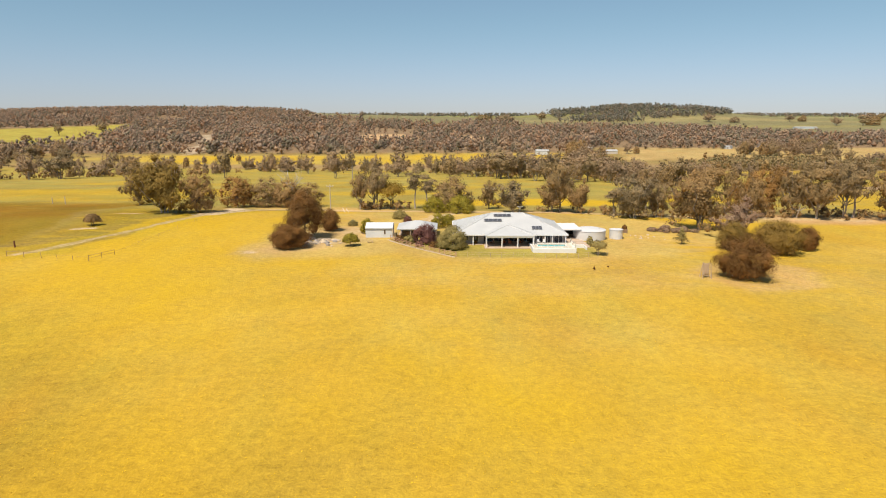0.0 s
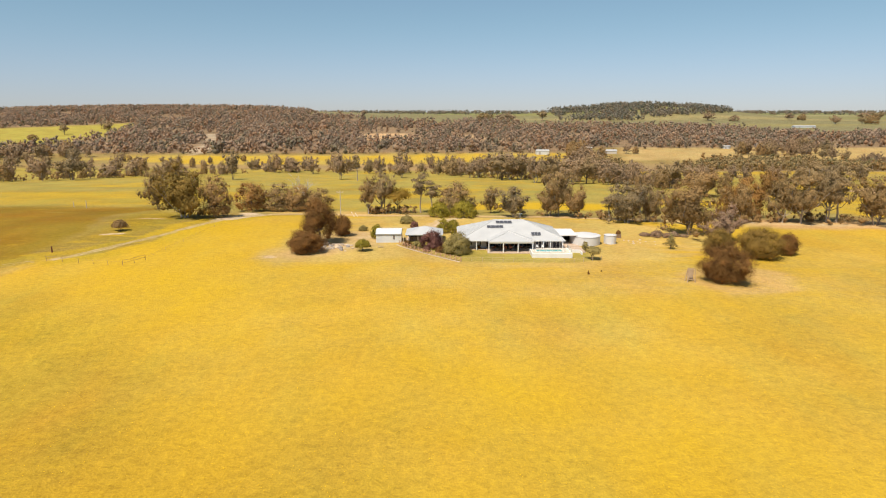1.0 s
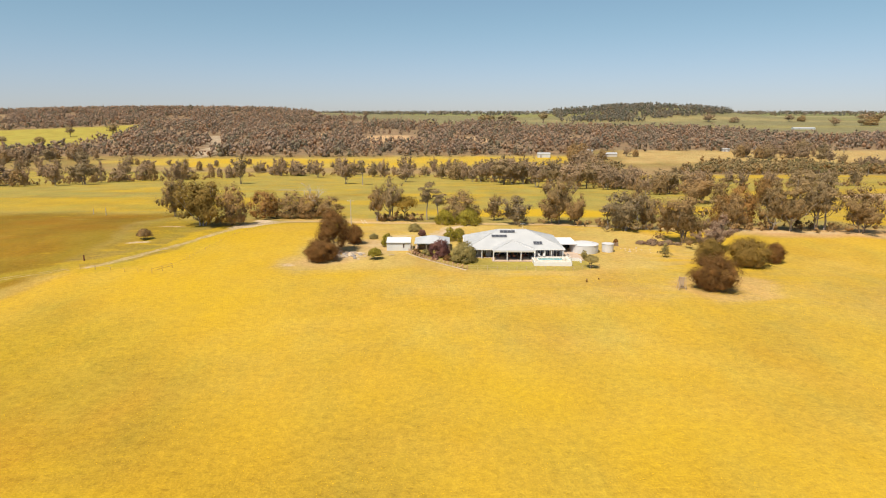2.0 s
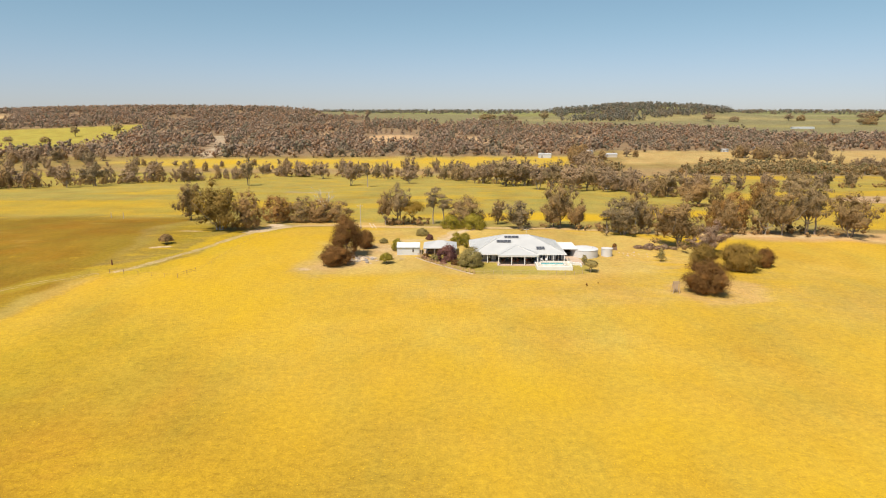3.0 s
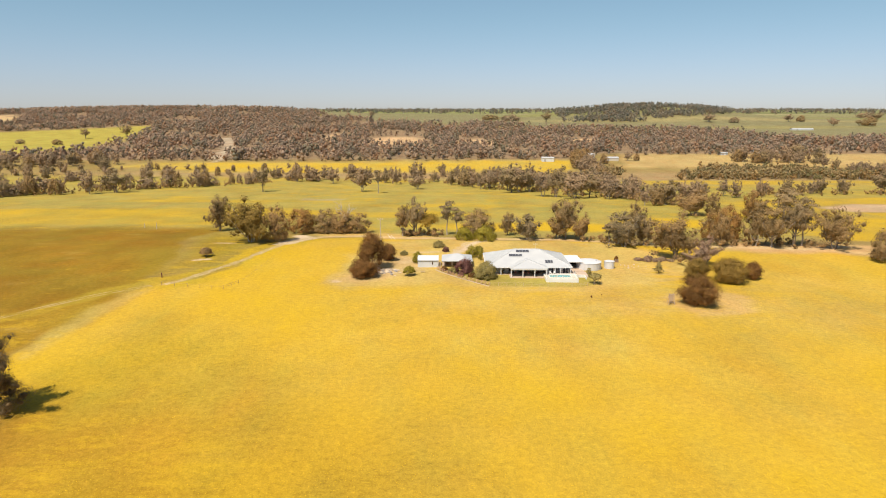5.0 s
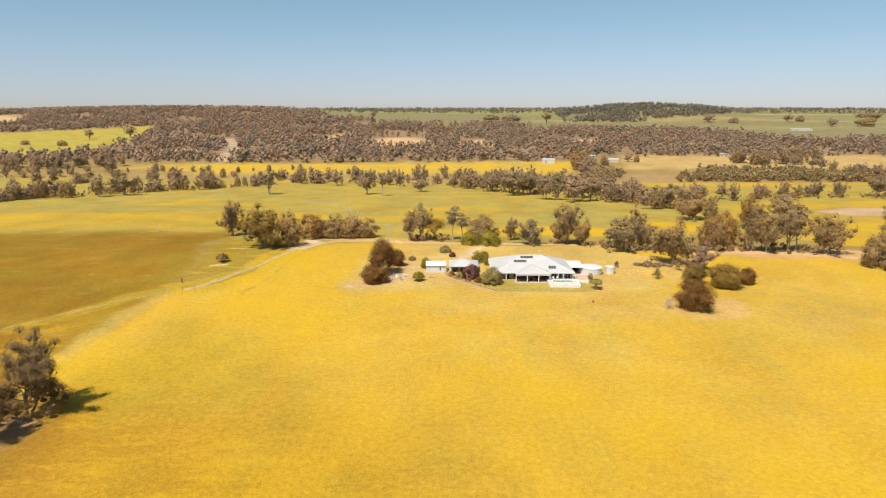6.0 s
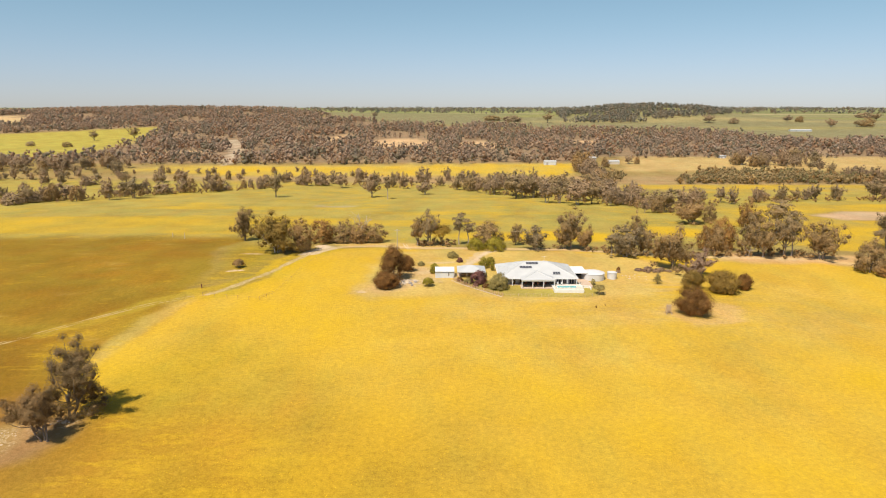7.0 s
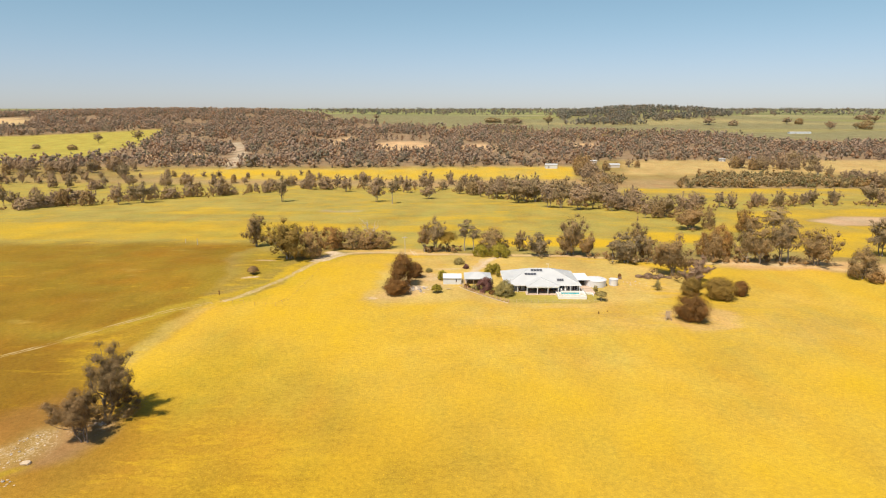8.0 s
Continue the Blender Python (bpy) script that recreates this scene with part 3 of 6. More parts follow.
def slab_of(verts, polys, thick):
    """Sheets given thickness downward."""
    bm = faces(verts, polys)
    bmesh.ops.recalc_face_normals(bm, faces=bm.faces[:])
    ext = bmesh.ops.extrude_face_region(bm, geom=bm.faces[:])
    bmesh.ops.translate(bm, vec=(0, 0, -thick), verts=[g for g in ext["geom"] if isinstance(g, bmesh.types.BMVert)])
    bmesh.ops.recalc_face_normals(bm, faces=bm.faces[:])
    return bm


def lathe(profile, n=32, cx=0.0, cy=0.0):
    bm = bmesh.new()
    rings = []
    for r, z in profile:
        if r < 1e-4:
            rings.append([bm.verts.new((cx, cy, z))])
        else:
            rings.append([bm.verts.new((cx + r * math.cos(2 * math.pi * k / n), cy + r * math.sin(2 * math.pi * k / n), z)) for k in range(n)])
    for a, b in zip(rings, rings[1:]):
        for k in range(n):
            j = (k + 1) % n
            q = [a[k % len(a)], a[j % len(a)], b[j % len(b)], b[k % len(b)]]
            bm.faces.new(list(dict.fromkeys(q)))
    return bm


def rod(bm, p, q, r0, r1, n=6):
    p, q = Vector(p), Vector(q)
    d = (q - p).normalized()
    u = d.orthogonal().normalized()
    w = d.cross(u)
    rings = [[bm.verts.new(c + r * (math.cos(2 * math.pi * k / n) * u + math.sin(2 * math.pi * k / n) * w)) for k in range(n)] for c, r in ((p, r0), (q, r1))]
    for k in range(n):
        j = (k + 1) % n
        bm.faces.new((rings[0][k], rings[0][j], rings[1][j], rings[1][k]))
    bm.faces.new(rings[0][::-1])
    bm.faces.new(rings[1])
    return bm


# ---- trees ----
def quad_mesh(name, corners, cores=None):
    """A mesh of loose leaves from an array (count, 4, 3), with leafy cores (count, 6, 3) behind them."""
    k = len(corners)
    n = 0 if cores is None else len(cores)
    me = bpy.data.meshes.new(name)
    me.vertices.add(4 * k + 6 * n)
    me.loops.add(4 * k + 24 * n)
    me.polygons.add(k + 8 * n)
    co, loop = corners.reshape(-1), np.arange(4 * k)
    start = np.arange(0, 4 * k, 4)
    if n:
        co = np.concatenate([co, cores.reshape(-1)])
        loop = np.concatenate([loop, (4 * k + 6 * np.arange(n)[:, None, None] + LUMP_FACES[None]).reshape(-1)])
        start = np.concatenate([start, 4 * k + np.arange(0, 24 * n, 3)])
    me.vertices.foreach_set("co", co.astype(np.float32))
    me.loops.foreach_set("vertex_index", loop.astype(np.int32))
    me.polygons.foreach_set("loop_start", start.astype(np.int32))
    me.polygons.foreach_set("use_smooth", np.arange(k + 8 * n) >= k)
    me.update(calc_edges=True)
    return me


LUMP = np.array([(1, 0, 0), (-1, 0, 0), (0, 1, 0), (0, -1, 0), (0, 0, 1), (0, 0, -1)], float)
LUMP_FACES = np.array([(0, 2, 4), (2, 1, 4), (1, 3, 4), (3, 0, 4), (2, 0, 5), (1, 2, 5), (3, 1, 5), (0, 3, 5)])


def leafy_cores(rng, centres, radii, size, rough=0.16):
    """The dense uneven inside of each clump of leaves."""
    centres, radii = np.asarray(centres, float), np.asarray(radii, float)
    n = len(centres)
    a = rng.random(n) * 6.283
    ca, sa = np.cos(a)[:, None], np.sin(a)[:, None]
    turned = np.stack([ca * LUMP[None, :, 0] - sa * LUMP[None, :, 1], sa * LUMP[None, :, 0] + ca * LUMP[None, :, 1], np.repeat(LUMP[None, :, 2], n, 0)], 2)
    return centres[:, None] + turned * radii[:, None] * size * (1 + rough * rng.normal(size=(n, 6, 1)))


def unit(v):
    return v / np.maximum(np.linalg.norm(v, axis=-1, keepdims=True), 1e-9)


def leaf_quads(rng, centres, radii, count, size, scatter=0.26, shell=0.5):
    """Leaves on and within the clumps; each is a small folded diamond that faces roughly outward."""
    centres, radii = np.asarray(centres, float), np.asarray(radii, float)
    weight = (radii[:, 0] * radii[:, 2]) ** 0.9
    pick = rng.choice(len(centres), count, p=weight / weight.sum())
    d = unit(rng.normal(size=(count, 3)))
    d[:, 2] = np.where(d[:, 2] < -0.35, -d[:, 2] * 0.6, d[:, 2])
    rad = shell + (1.06 - shell) * rng.random(count) ** 0.6
    rad *= 1 + 0.16 * np.sin(7 * d[:, 0] + 3 * pick) * np.cos(6 * d[:, 1] + pick)
    p = centres[pick] + d * radii[pick] * rad[:, None]
    mid, ext = centres.mean(0), np.maximum((np.abs(centres - centres.mean(0)) + radii).max(0), 0.1)
    nrm = unit(0.62 * d * (1, 1, 0.8) + 0.62 * unit((p - mid) / ext) + 0.5 * scatter * rng.normal(size=(count, 3)))
    t = unit(np.cross(nrm, rng.normal(size=(count, 3))))
    b = np.cross(nrm, t)
    s = size * (0.55 + 0.9 * rng.random(count))[:, None]
    w = s * (0.45 + 0.35 * rng.random(count))[:, None]
    lift = nrm * s * 0.09
    return np.stack([p - t * s - lift, p + b * w, p + t * s - lift, p - b * w], 1)


def limb(bm, rng, p, q, r0, r1, steps=3, bend=0.12):
    p, q = Vector(p), Vector(q)
    pts = [p]
    for k in range(1, steps):
        f = k / steps
        pts.append(p.lerp(q, f) + Vector(rng.normal(size=3)) * bend * (q - p).length * 0.5 + Vector((0, 0, -0.06 * (q - p).length * math.sin(f * math.pi))))
    pts.append(q)
    for k in range(steps):
        a, b = k / steps, (k + 1) / steps
        rod(bm, pts[k], pts[k + 1], r0 + (r1 - r0) * a, r0 + (r1 - r0) * b, 5)


def tree(name, label, category, leaves, bark, height, width, seed, form="gum", count=2600, leaf=0.34, group="", stems=1, lean=0.0, low=0.0, full=1.0, skirts=0, tuck=0.0):
    """A tree at the origin: a tapered trunk with limbs, and a crown of many leaves in clumps with gaps between them."""
    rng = np.random.default_rng(seed)
    ob = thing(name, (0, 0, 0), label, category, group)
    h, r = height, width / 2
    c, rr, boughs = [], [], []
    if form == "gum":
        nb = int(8 + rng.integers(0, 4))
        low = low or 0.14 + 0.10 * rng.random()
        start = np.array([lean * h * 0.3, 0, h * low])
        for b in range(nb):
            a = b * 2.4 + rng.normal() * 0.35
            skirt = b % 4 == 3
            de = r * (0.16 if b == 0 else 0.45 + 0.5 * rng.random())
            ze = h * (0.97 if b == 0 else (low + 0.08 + 0.22 * rng.random() if skirt else 0.93 - 0.42 * (de / r) ** 2 * (0.5 + rng.random())))
            end = np.array([de * math.cos(a) + lean * ze, de * math.sin(a), max(ze, h * low + 0.08 * h)])
            boughs.append(end)
            for k in range(5):
                f = 0.30 + 0.68 * k / 4 if not skirt else 0.5 + 0.48 * k / 4
                p = start + (end - start) * f + rng.normal(size=3) * (0.09 * r, 0.09 * r, 0.03 * h)
                s = r * (0.165 + 0.10 * rng.random()) * (1.15 - 0.35 * f) * full
                c.append((float(p[0]), float(p[1]), float(max(p[2], s * 0.6))))
                rr.append((s * (0.8 + 0.35 * rng.random()), s * (0.8 + 0.35 * rng.random()), s * (1.1 + 0.8 * rng.random())))
        for k in range(6):
            a, f = k * 2.4 + 0.5 * rng.normal(), 0.25 + 0.6 * (k + rng.random()) / 6
            d, s = r * 0.34 * math.sin(f * 3.14) * rng.random(), r * (0.24 + 0.10 * rng.random()) * full
            z = h * (low + (0.92 - low) * f)
            c.append((d * math.cos(a) + lean * z, d * math.sin(a), z))
            rr.append((s, s, s * 1.15))
        for k in range(skirts):
            a = k * 2.4 + rng.normal() * 0.3
            d, s = r * (0.3 + 0.6 * rng.random()), r * (0.22 + 0.1 * rng.random())
            c.append((d * math.cos(a), d * math.sin(a), h * (0.05 + 0.25 * rng.random() * (1.2 - d / r))))
            rr.append((s, s, s * 0.9))
    elif form == "dome":
        n = int(30 + rng.integers(0, 10))
        push = rng.normal(size=4) * 0.5
        for k in range(n):
            f = (k + 0.5) / n
            el = math.asin(min(1, 0.02 + 0.98 * f))
            a = k * 2.4 + rng.normal() * 0.4
            k2 = (0.70 + 0.16 * rng.random()) * (1 + 0.14 * math.sin(2 * a + push[0]) + 0.10 * math.sin(3 * a + push[1]))
            s = r * (0.20 + 0.14 * rng.random()) * full
            c.append((k2 * r * math.cos(el) * math.cos(a), k2 * r * math.cos(el) * math.sin(a), h * (0.07 + 0.79 * math.sin(el) * (1 + 0.10 * math.sin(2 * a + push[2])))))
            rr.append((s * 1.1, s * 1.1, min(s * 1.2, h * 0.26)))
        for k in range(0 if low else 9):
            a = k * 0.698 + rng.normal() * 0.15
            c.append((0.72 * r * math.cos(a), 0.72 * r * math.sin(a), h * 0.13))
            rr.append((r * 0.27, r * 0.27, h * 0.16))
        c.append((0, 0, h * 0.45))
        rr.append((r * 0.64, r * 0.64, h * 0.42))
        if tuck:
            c = [(p[0] * (1 - tuck * max(0.0, 1 - p[2] / (0.42 * h))), p[1] * (1 - tuck * max(0.0, 1 - p[2] / (0.42 * h))), p[2]) for p in c]
        c = [(p[0], p[1], low * h + (1 - low) * p[2]) for p in c]
    elif form == "umbrella":
        n = 11
        for k in range(n):
            a = k * 2.4
            d = r * 0.68 * math.sqrt((k + 0.5) / n)
            s = r * 0.36
            c.append((d * math.cos(a), d * math.sin(a), h * (0.70 - 0.26 * (d / r) ** 2) + rng.normal() * 0.02 * h))
            rr.append((s * 1.15, s * 1.15, h * 0.27))
    elif form == "tall":
        n = 8
        for k in range(n):
            f = k / (n - 1)
            a = k * 2.2 + rng.normal() * 0.4
            d = r * 0.55 * rng.random()
            s = r * (0.38 + 0.22 * rng.random())
            c.append((d * math.cos(a), d * math.sin(a), h * (0.50 + 0.44 * f)))
            rr.append((s, s, s * 0.75))
    elif form == "cone":
        for k in range(9):
            f = k / 8
            a = k * 2.4
            s = r * (0.75 - 0.55 * f)
            c.append((0.35 * r * (1 - f) * math.cos(a), 0.35 * r * (1 - f) * math.sin(a), h * (0.2 + 0.72 * f)))
            rr.append((s, s, h * 0.12))
    fx = r / float(np.percentile([math.hypot(p[0] - lean * p[2], p[1]) + 0.9 * q[0] for p, q in zip(c, rr)], 84))
    fz = h / max(p[2] + q[2] for p, q in zip(c, rr))
    c = [(p[0] * fx, p[1] * fx, p[2] * fz) for p in c]
    rr = [(q[0] * fx, q[1] * fx, q[2] * fz) for q in rr]
    quads = leaf_quads(rng, c, rr, count, leaf, shell=0.5)
    cores = leafy_cores(rng, c, rr, 0.42)
    cores[:, :, 2] = np.maximum(cores[:, :, 2], 0.05)
    quads[:, :, 2] = np.maximum(quads[:, :, 2], 0.04 + 0.1 * rng.random((len(quads), 4)))
    crown_mesh = quad_mesh("crown", quads, None if form in ("tall", "cone") else cores)
    crown_mesh.materials.append(leaves)
    # trunk and limbs
    bm = bmesh.new()
    base = 0.014 * h + 0.05
    for s in range(stems):
        off = Vector((0.5 * s - 0.25 * (stems - 1), 0.25 * math.sin(s * 2.0), 0)) * min(1.0, 0.25 * r)
        fork = off * 2.2 + Vector((lean * h * 0.3 + rng.normal() * 0.02 * h, rng.normal() * 0.02 * h, h * (0.45 if form == "tall" else 0.30 if form != "gum" else low + 0.06)))
        k = base * (1.0 if stems == 1 else 0.75)
        rod(bm, off + Vector((0, 0, -0.3)), off.lerp(fork, 0.12), k * 1.35, k * 1.02, 8)
        limb(bm, rng, off.lerp(fork, 0.11), fork, k * 1.03, k * 0.72, 3, 0.05)
        for end in boughs[s::stems]:
            limb(bm, rng, off.lerp(fork, 0.5), (end[0] * fx, end[1] * fx, end[2] * fz), k * 0.6, 0.035, 4, 0.08)
        for i in range(s, len(c), stems * (3 if form == "dome" else 1)):
            if form == "gum":
                continue
            limb(bm, rng, fork + Vector((0, 0, -0.02 * h)), c[i], k * 0.5, 0.03, 3, 0.10)
            if form == "tall":
                for _ in range(2):
                    d = rng.normal(size=3)
                    tip = Vector(c[i]) + Vector(d / np.linalg.norm(d)) * rr[i][0] * 0.9
                    rod(bm, c[i], tip, 0.035, 0.012, 4)
    part("trunk", bm, bark, ob)
    crown = new("crown", crown_mesh)
    crown.parent = ob
    ob["size"] = (width, height)
    return ob


def stand(ob, x, y, width, height, turn=0.0, label="", sink=0.0):
    """Set a tree on the ground with the given spread and height."""
    w, h = ob["size"]
    m = Matrix.Translation((x, y, lie(x, y) - sink)) @ Matrix.Rotation(turn, 4, "Z") @ Matrix.Diagonal((width / w, width / w, height / h, 1))
    ob.matrix_basis = m
    return tagged(ob, label)


def plant(source, x, y, width, height, turn, label=""):
    w, h = source["size"]
    m = Matrix.Translation((x, y, lie(x, y))) @ Matrix.Rotation(turn, 4, "Z") @ Matrix.Diagonal((width / w, width / w, height / h, 1))
    made = copy_thing(source, Matrix())
    made.matrix_basis = m
    return tagged(made, label)


# specimen trees near the homestead
stand(tree("paddock_tree", "", "tree", L_PADDOCK, M_BARK, 12.0, 9.4, 11, "gum", 28000, 0.085, stems=3, lean=-0.14, low=0.30, full=1.0), -89.6, 45.4, 10.4, 11.6, 0.2, "small many-stemmed gum tree leaning over a stony paddock corner")
stand(tree("paddock_tree", "", "tree", L_PADDOCK, M_BARK, 17.5, 11.6, 15, "gum", 46000, 0.085, stems=2, lean=0.12, low=0.2, full=0.98, skirts=22), -90.2, 55.0, 14.2, 17.8, 0.0, "tall grey-brown gum tree standing behind a smaller tree on grass")
for seed, x, y, w, h, kind, label in (
        (21, -35.2, 141.4, 9.8, 5.8, "dome", "low dense brown sheoak at the edge of the flowering field"),
        (28, -33.5, 151.5, 11.4, 12.8, "dome", "tall red-brown sheoak with an open trunk beside the house yard"),
        (29, -29.4, 163.0, 5.9, 6.3, "dome", "medium brown sheoak on bare earth behind a taller one"),
        (24, 57.6, 117.8, 11.8, 9.3, "dome", "broad domed red-brown sheoak standing in the flowering field"),
        (25, 75.2, 139.5, 11.6, 8.2, "dome", "wide bronze sheoak thicket beside a domed sheoak"),
        (26, 84.2, 143.5, 6.2, 5.9, "dome", "small rounded sheoak at the end of a clump"),
        (27, 67.2, 143.5, 8.0, 7.2, "dome", "bronze-leaved sheoak at the back of a clump")):
    stand(tree("sheoak_tree", "", "tree", (L_BRONZE if seed in (25, 27) else L_RED), M_BARK, h, w, seed, kind, int(3200 * w), 0.088, low=0.08 if seed == 28 else 0.0, full=1.25, tuck=0.3 if seed == 28 else 0.6), x, y, w, h, seed * 0.7, label)
stand(tree("olive_tree", "", "tree", L_OLIVE, M_BARK, 5.6, 7.6, 31, "dome", 8000, 0.135), 2.1, 140.4, 7.4, 5.6, 0.3, "pale olive tree spreading in front of the verandah")
stand(tree("plum_tree", "", "tree", L_PURPLE, M_BARK, 4.8, 6.2, 32, "dome", 6500, 0.12), -4.4, 147.0, 6.2, 5.0, 0.0, "round purple-leaved plum tree behind the garden fence")
stand(tree("clipped_tree", "", "tree", L_GREEN, M_BARK, 3.3, 3.8, 33, "dome", 3200, 0.13, low=0.28), -21.4, 143.3, 4.0, 3.2, 0.0, "small round green clipped tree on a short trunk")
stand(tree("paddock_bush", "", "bush", L_GUM, M_BARK, 3.2, 4.3, 34, "dome", 5200, 0.13, stems=2, low=0.3, full=1.35), -90.4, 160.8, 4.5, 3.3, 0.5, "lone dark umbrella-shaped bush on two stems in the paddock")
stand(tree("pool_tree", "", "tree", L_OLIVE, M_BARK, 3.2, 3.9, 35, "umbrella", 2000, 0.15, stems=2), 34.0, 135.6, 4.2, 3.2, 0.0, "small olive-green tree on two slim stems beside the pool")
stand(tree("young_conifer", "", "tree", L_OLIVE, M_BARK, 4.2, 3.8, 36, "cone", 1500, 0.12), 57.0, 148.4, 3.6, 4.2, 0.0, "young pale green conifer on dry grass")
stand(tree("sapling", "", "bush", L_RED, M_BARK, 1.4, 0.9, 37, "cone", 260, 0.09), 30.0, 122.0, 0.6, 1.0, 0.0, "dry brown sapling in the flowering field")
stand(tree("sapling", "", "bush", L_RED, M_BARK, 0.8, 0.8, 38, "cone", 160, 0.09), 33.4, 124.5, 0.5, 0.4, 0.0, "tiny dry sapling in the flowering field")
stand(tree("garden_shrub", "", "shrub", L_GREEN, M_BARK, 4.0, 3.6, 41, "dome", 1900, 0.17), -19.6, 159.6, 3.8, 4.0, 0.0, "green shrub growing behind the white shed")
SHRUBS = [
    (-24.8, 171.5, 3.0, 1.8, L_OLIVE, "low olive shrub on dry grass"),
    (-12.8, 185.5, 5.2, 2.8, L_OLIVE, "thin feathery shrub on the back lawn"),
    (-10.0, 177.3, 2.6, 2.2, L_PURPLE, "small round dark red shrub by the driveway"),
    (-1.2, 168.0, 5.0, 4.6, L_GREEN, "bright yellow-green shrub beside the house"),
    (1.4, 173.0, 4.0, 3.4, L_GREEN, "yellow-green shrub beside the driveway"),
    (-8.0, 146.4, 3.4, 2.0, L_OLIVE, "grey-green shrub inside the garden fence"),
    (-10.6, 149.4, 2.6, 1.5, L_RED, "rusty shrub inside the garden fence"),
    (-2.0, 141.8, 2.6, 1.5, L_RED, "low brown shrub behind the garden fence"),
    (-5.4, 143.0, 2.4, 1.5, L_PURPLE, "low dark shrub behind the garden fence"),
    (1.6, 163.6, 1.6, 4.2, L_GREEN, "narrow dark green shrub at the end of the house"),
    (7.6, 146.0, 1.3, 0.9, L_RED, "small garden shrub under the windows"),
    (34.6, 146.2, 1.6, 2.2, L_OLIVE, "small shrub beside the rainwater tank"),
    (47.6, 163.4, 1.5, 1.2, L_RED, "small plant growing out of a timber box"),
    (11.0, 170.5, 4.2, 1.6, L_RED, "dark low shrub behind the house roof"),
]
for i, (x, y, w, h, leaves, label) in enumerate(SHRUBS):
    ob = tree("garden_shrub", "", "shrub", leaves, M_BARK, h, w, 50 + i, "dome", int(700 * w), 0.11)
    stand(ob, x, y, w, h, i * 1.3, label, 0.0 if i != 12 else -0.95)

# kinds of trees that repeat
def kinds_of(k, fine):
    """The repeating kinds; those that stand far off carry fewer, larger leaves."""
    n, z, g = (1.05, 0.88, "trees behind the homestead") if fine else (0.2, 1.8, "trees across the valley")
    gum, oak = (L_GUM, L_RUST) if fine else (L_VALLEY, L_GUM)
    gums = [tree("gum_tree", "", "tree", (gum, L_GREY, gum, L_GREY)[i % 4], (M_PALEBARK, M_BARK)[i % 2], 15, 12, 100 + i + k, "gum", int(6200 * n), 0.2 * z, g, stems=(2, 3, 1, 3, 2)[i % 5], low=(0.22, 0.32, 0.18, 0.36)[i % 4], full=(1.2, 1.0, 1.1)[i % 3]) for i in range(7)]
    bushy = [tree("gum_tree", "", "tree", (L_GREY, gum, L_BRONZE if fine else L_VALLEY, gum)[i % 4], (M_PALEBARK, M_BARK)[i % 2], 13, 12, 170 + i + k, "gum", int(6800 * n), 0.2 * z, g, stems=3, low=(0.10, 0.16)[i % 2], full=1.2, skirts=3) for i in range(4)]
    oaks = [tree("sheoak_tree", "", "tree", (oak, gum, oak, gum)[i % 4], M_BARK, 10, 10.5, 120 + i + k, "dome", int(4600 * n), 0.2 * z, g, tuck=0.3) for i in range(4)]
    talls = [tree("gum_tree", "", "tree", L_GREY, M_PALEBARK, 15, 7, 130 + i + k, "tall", int(2200 * n), 0.25 * z, g) for i in range(2)]
    golds = [tree("wattle_tree", "", "tree", L_GOLD, M_BARK, 10, 11, 140 + k, "umbrella", int(4500 * n), 0.22 * z, g)]
    greens = [tree("spreading_tree", "", "tree", L_GREEN, M_BARK, 5.8, 10, 150 + i + k, "dome", int(5000 * n), 0.18 * z, g) for i in range(2)]
    twigs = [tree("bare_shrub", "", "tree", L_PINK, M_BARK, 9, 8, 160 + k, "gum", int(3800 * n), 0.17 * z, g, stems=3)]
    return {"b": (bushy, "bushy many-stemmed gum tree with low foliage"), "g": (gums, "grey-brown gum tree with a broken open crown"), "o": (oaks, "dense brown sheoak with foliage to the ground"),
            "t": (talls, "slim tall gum with a bare trunk and tufted crown"), "y": (golds, "golden-brown wattle with a flat spreading crown"), "e": (greens, "low spreading fresh green tree"), "p": (twigs, "half-bare pinkish shrub with dry twigs")}


NEAR_KINDS, FAR_KINDS = kinds_of(0, True), kinds_of(300, False)
used = set()


def set_trees(rows):
    for i, (kind, x, y, w, h) in enumerate(rows):
        far = y > 300
        protos, label = (FAR_KINDS if far else NEAR_KINDS)[kind]
        k = int(abs(x * 7.3 + y * 3.1)) % len(protos)
        turn = (x * 0.7 + y * 1.3) % 6.28
        if (kind, k, far) in used:
            plant(protos[k], x, y, w, h, turn, label)
        else:
            used.add((kind, k, far))
            stand(protos[k], x, y, w, h, turn, label)


# row along the road and behind the house
set_trees([
    ("b", -107.9, 224, 12.8, 16.9), ("b", -83.5, 188, 19.0, 19.0), ("o", -75.5, 193, 13.0, 14.6), ("o", -71.0, 217, 13.6, 11.4), ("o", -61.8, 219, 13.6, 11.0), ("o", -54.5, 219, 12.6, 10.4),
    ("o", -48.2, 221, 12.4, 9.0), ("g", -28.0, 212, 8.2, 13.8), ("g", -23.1, 213, 10.4, 17.0), ("y", -18.0, 214, 11.0, 10.0), ("t", -9.6, 216, 7.0, 14.6), ("t", -5.5, 216, 7.4, 12.0),
    ("o", 3.0, 212, 15.6, 12.5), ("b", 15.7, 215, 7.4, 10.6), ("b", 22.5, 204, 12.2, 11.2), ("b", 35.4, 206, 9.8, 10.4), ("g", 38.7, 207, 13.4, 19.2), ("b", 44.2, 203, 9.6, 12.0)])
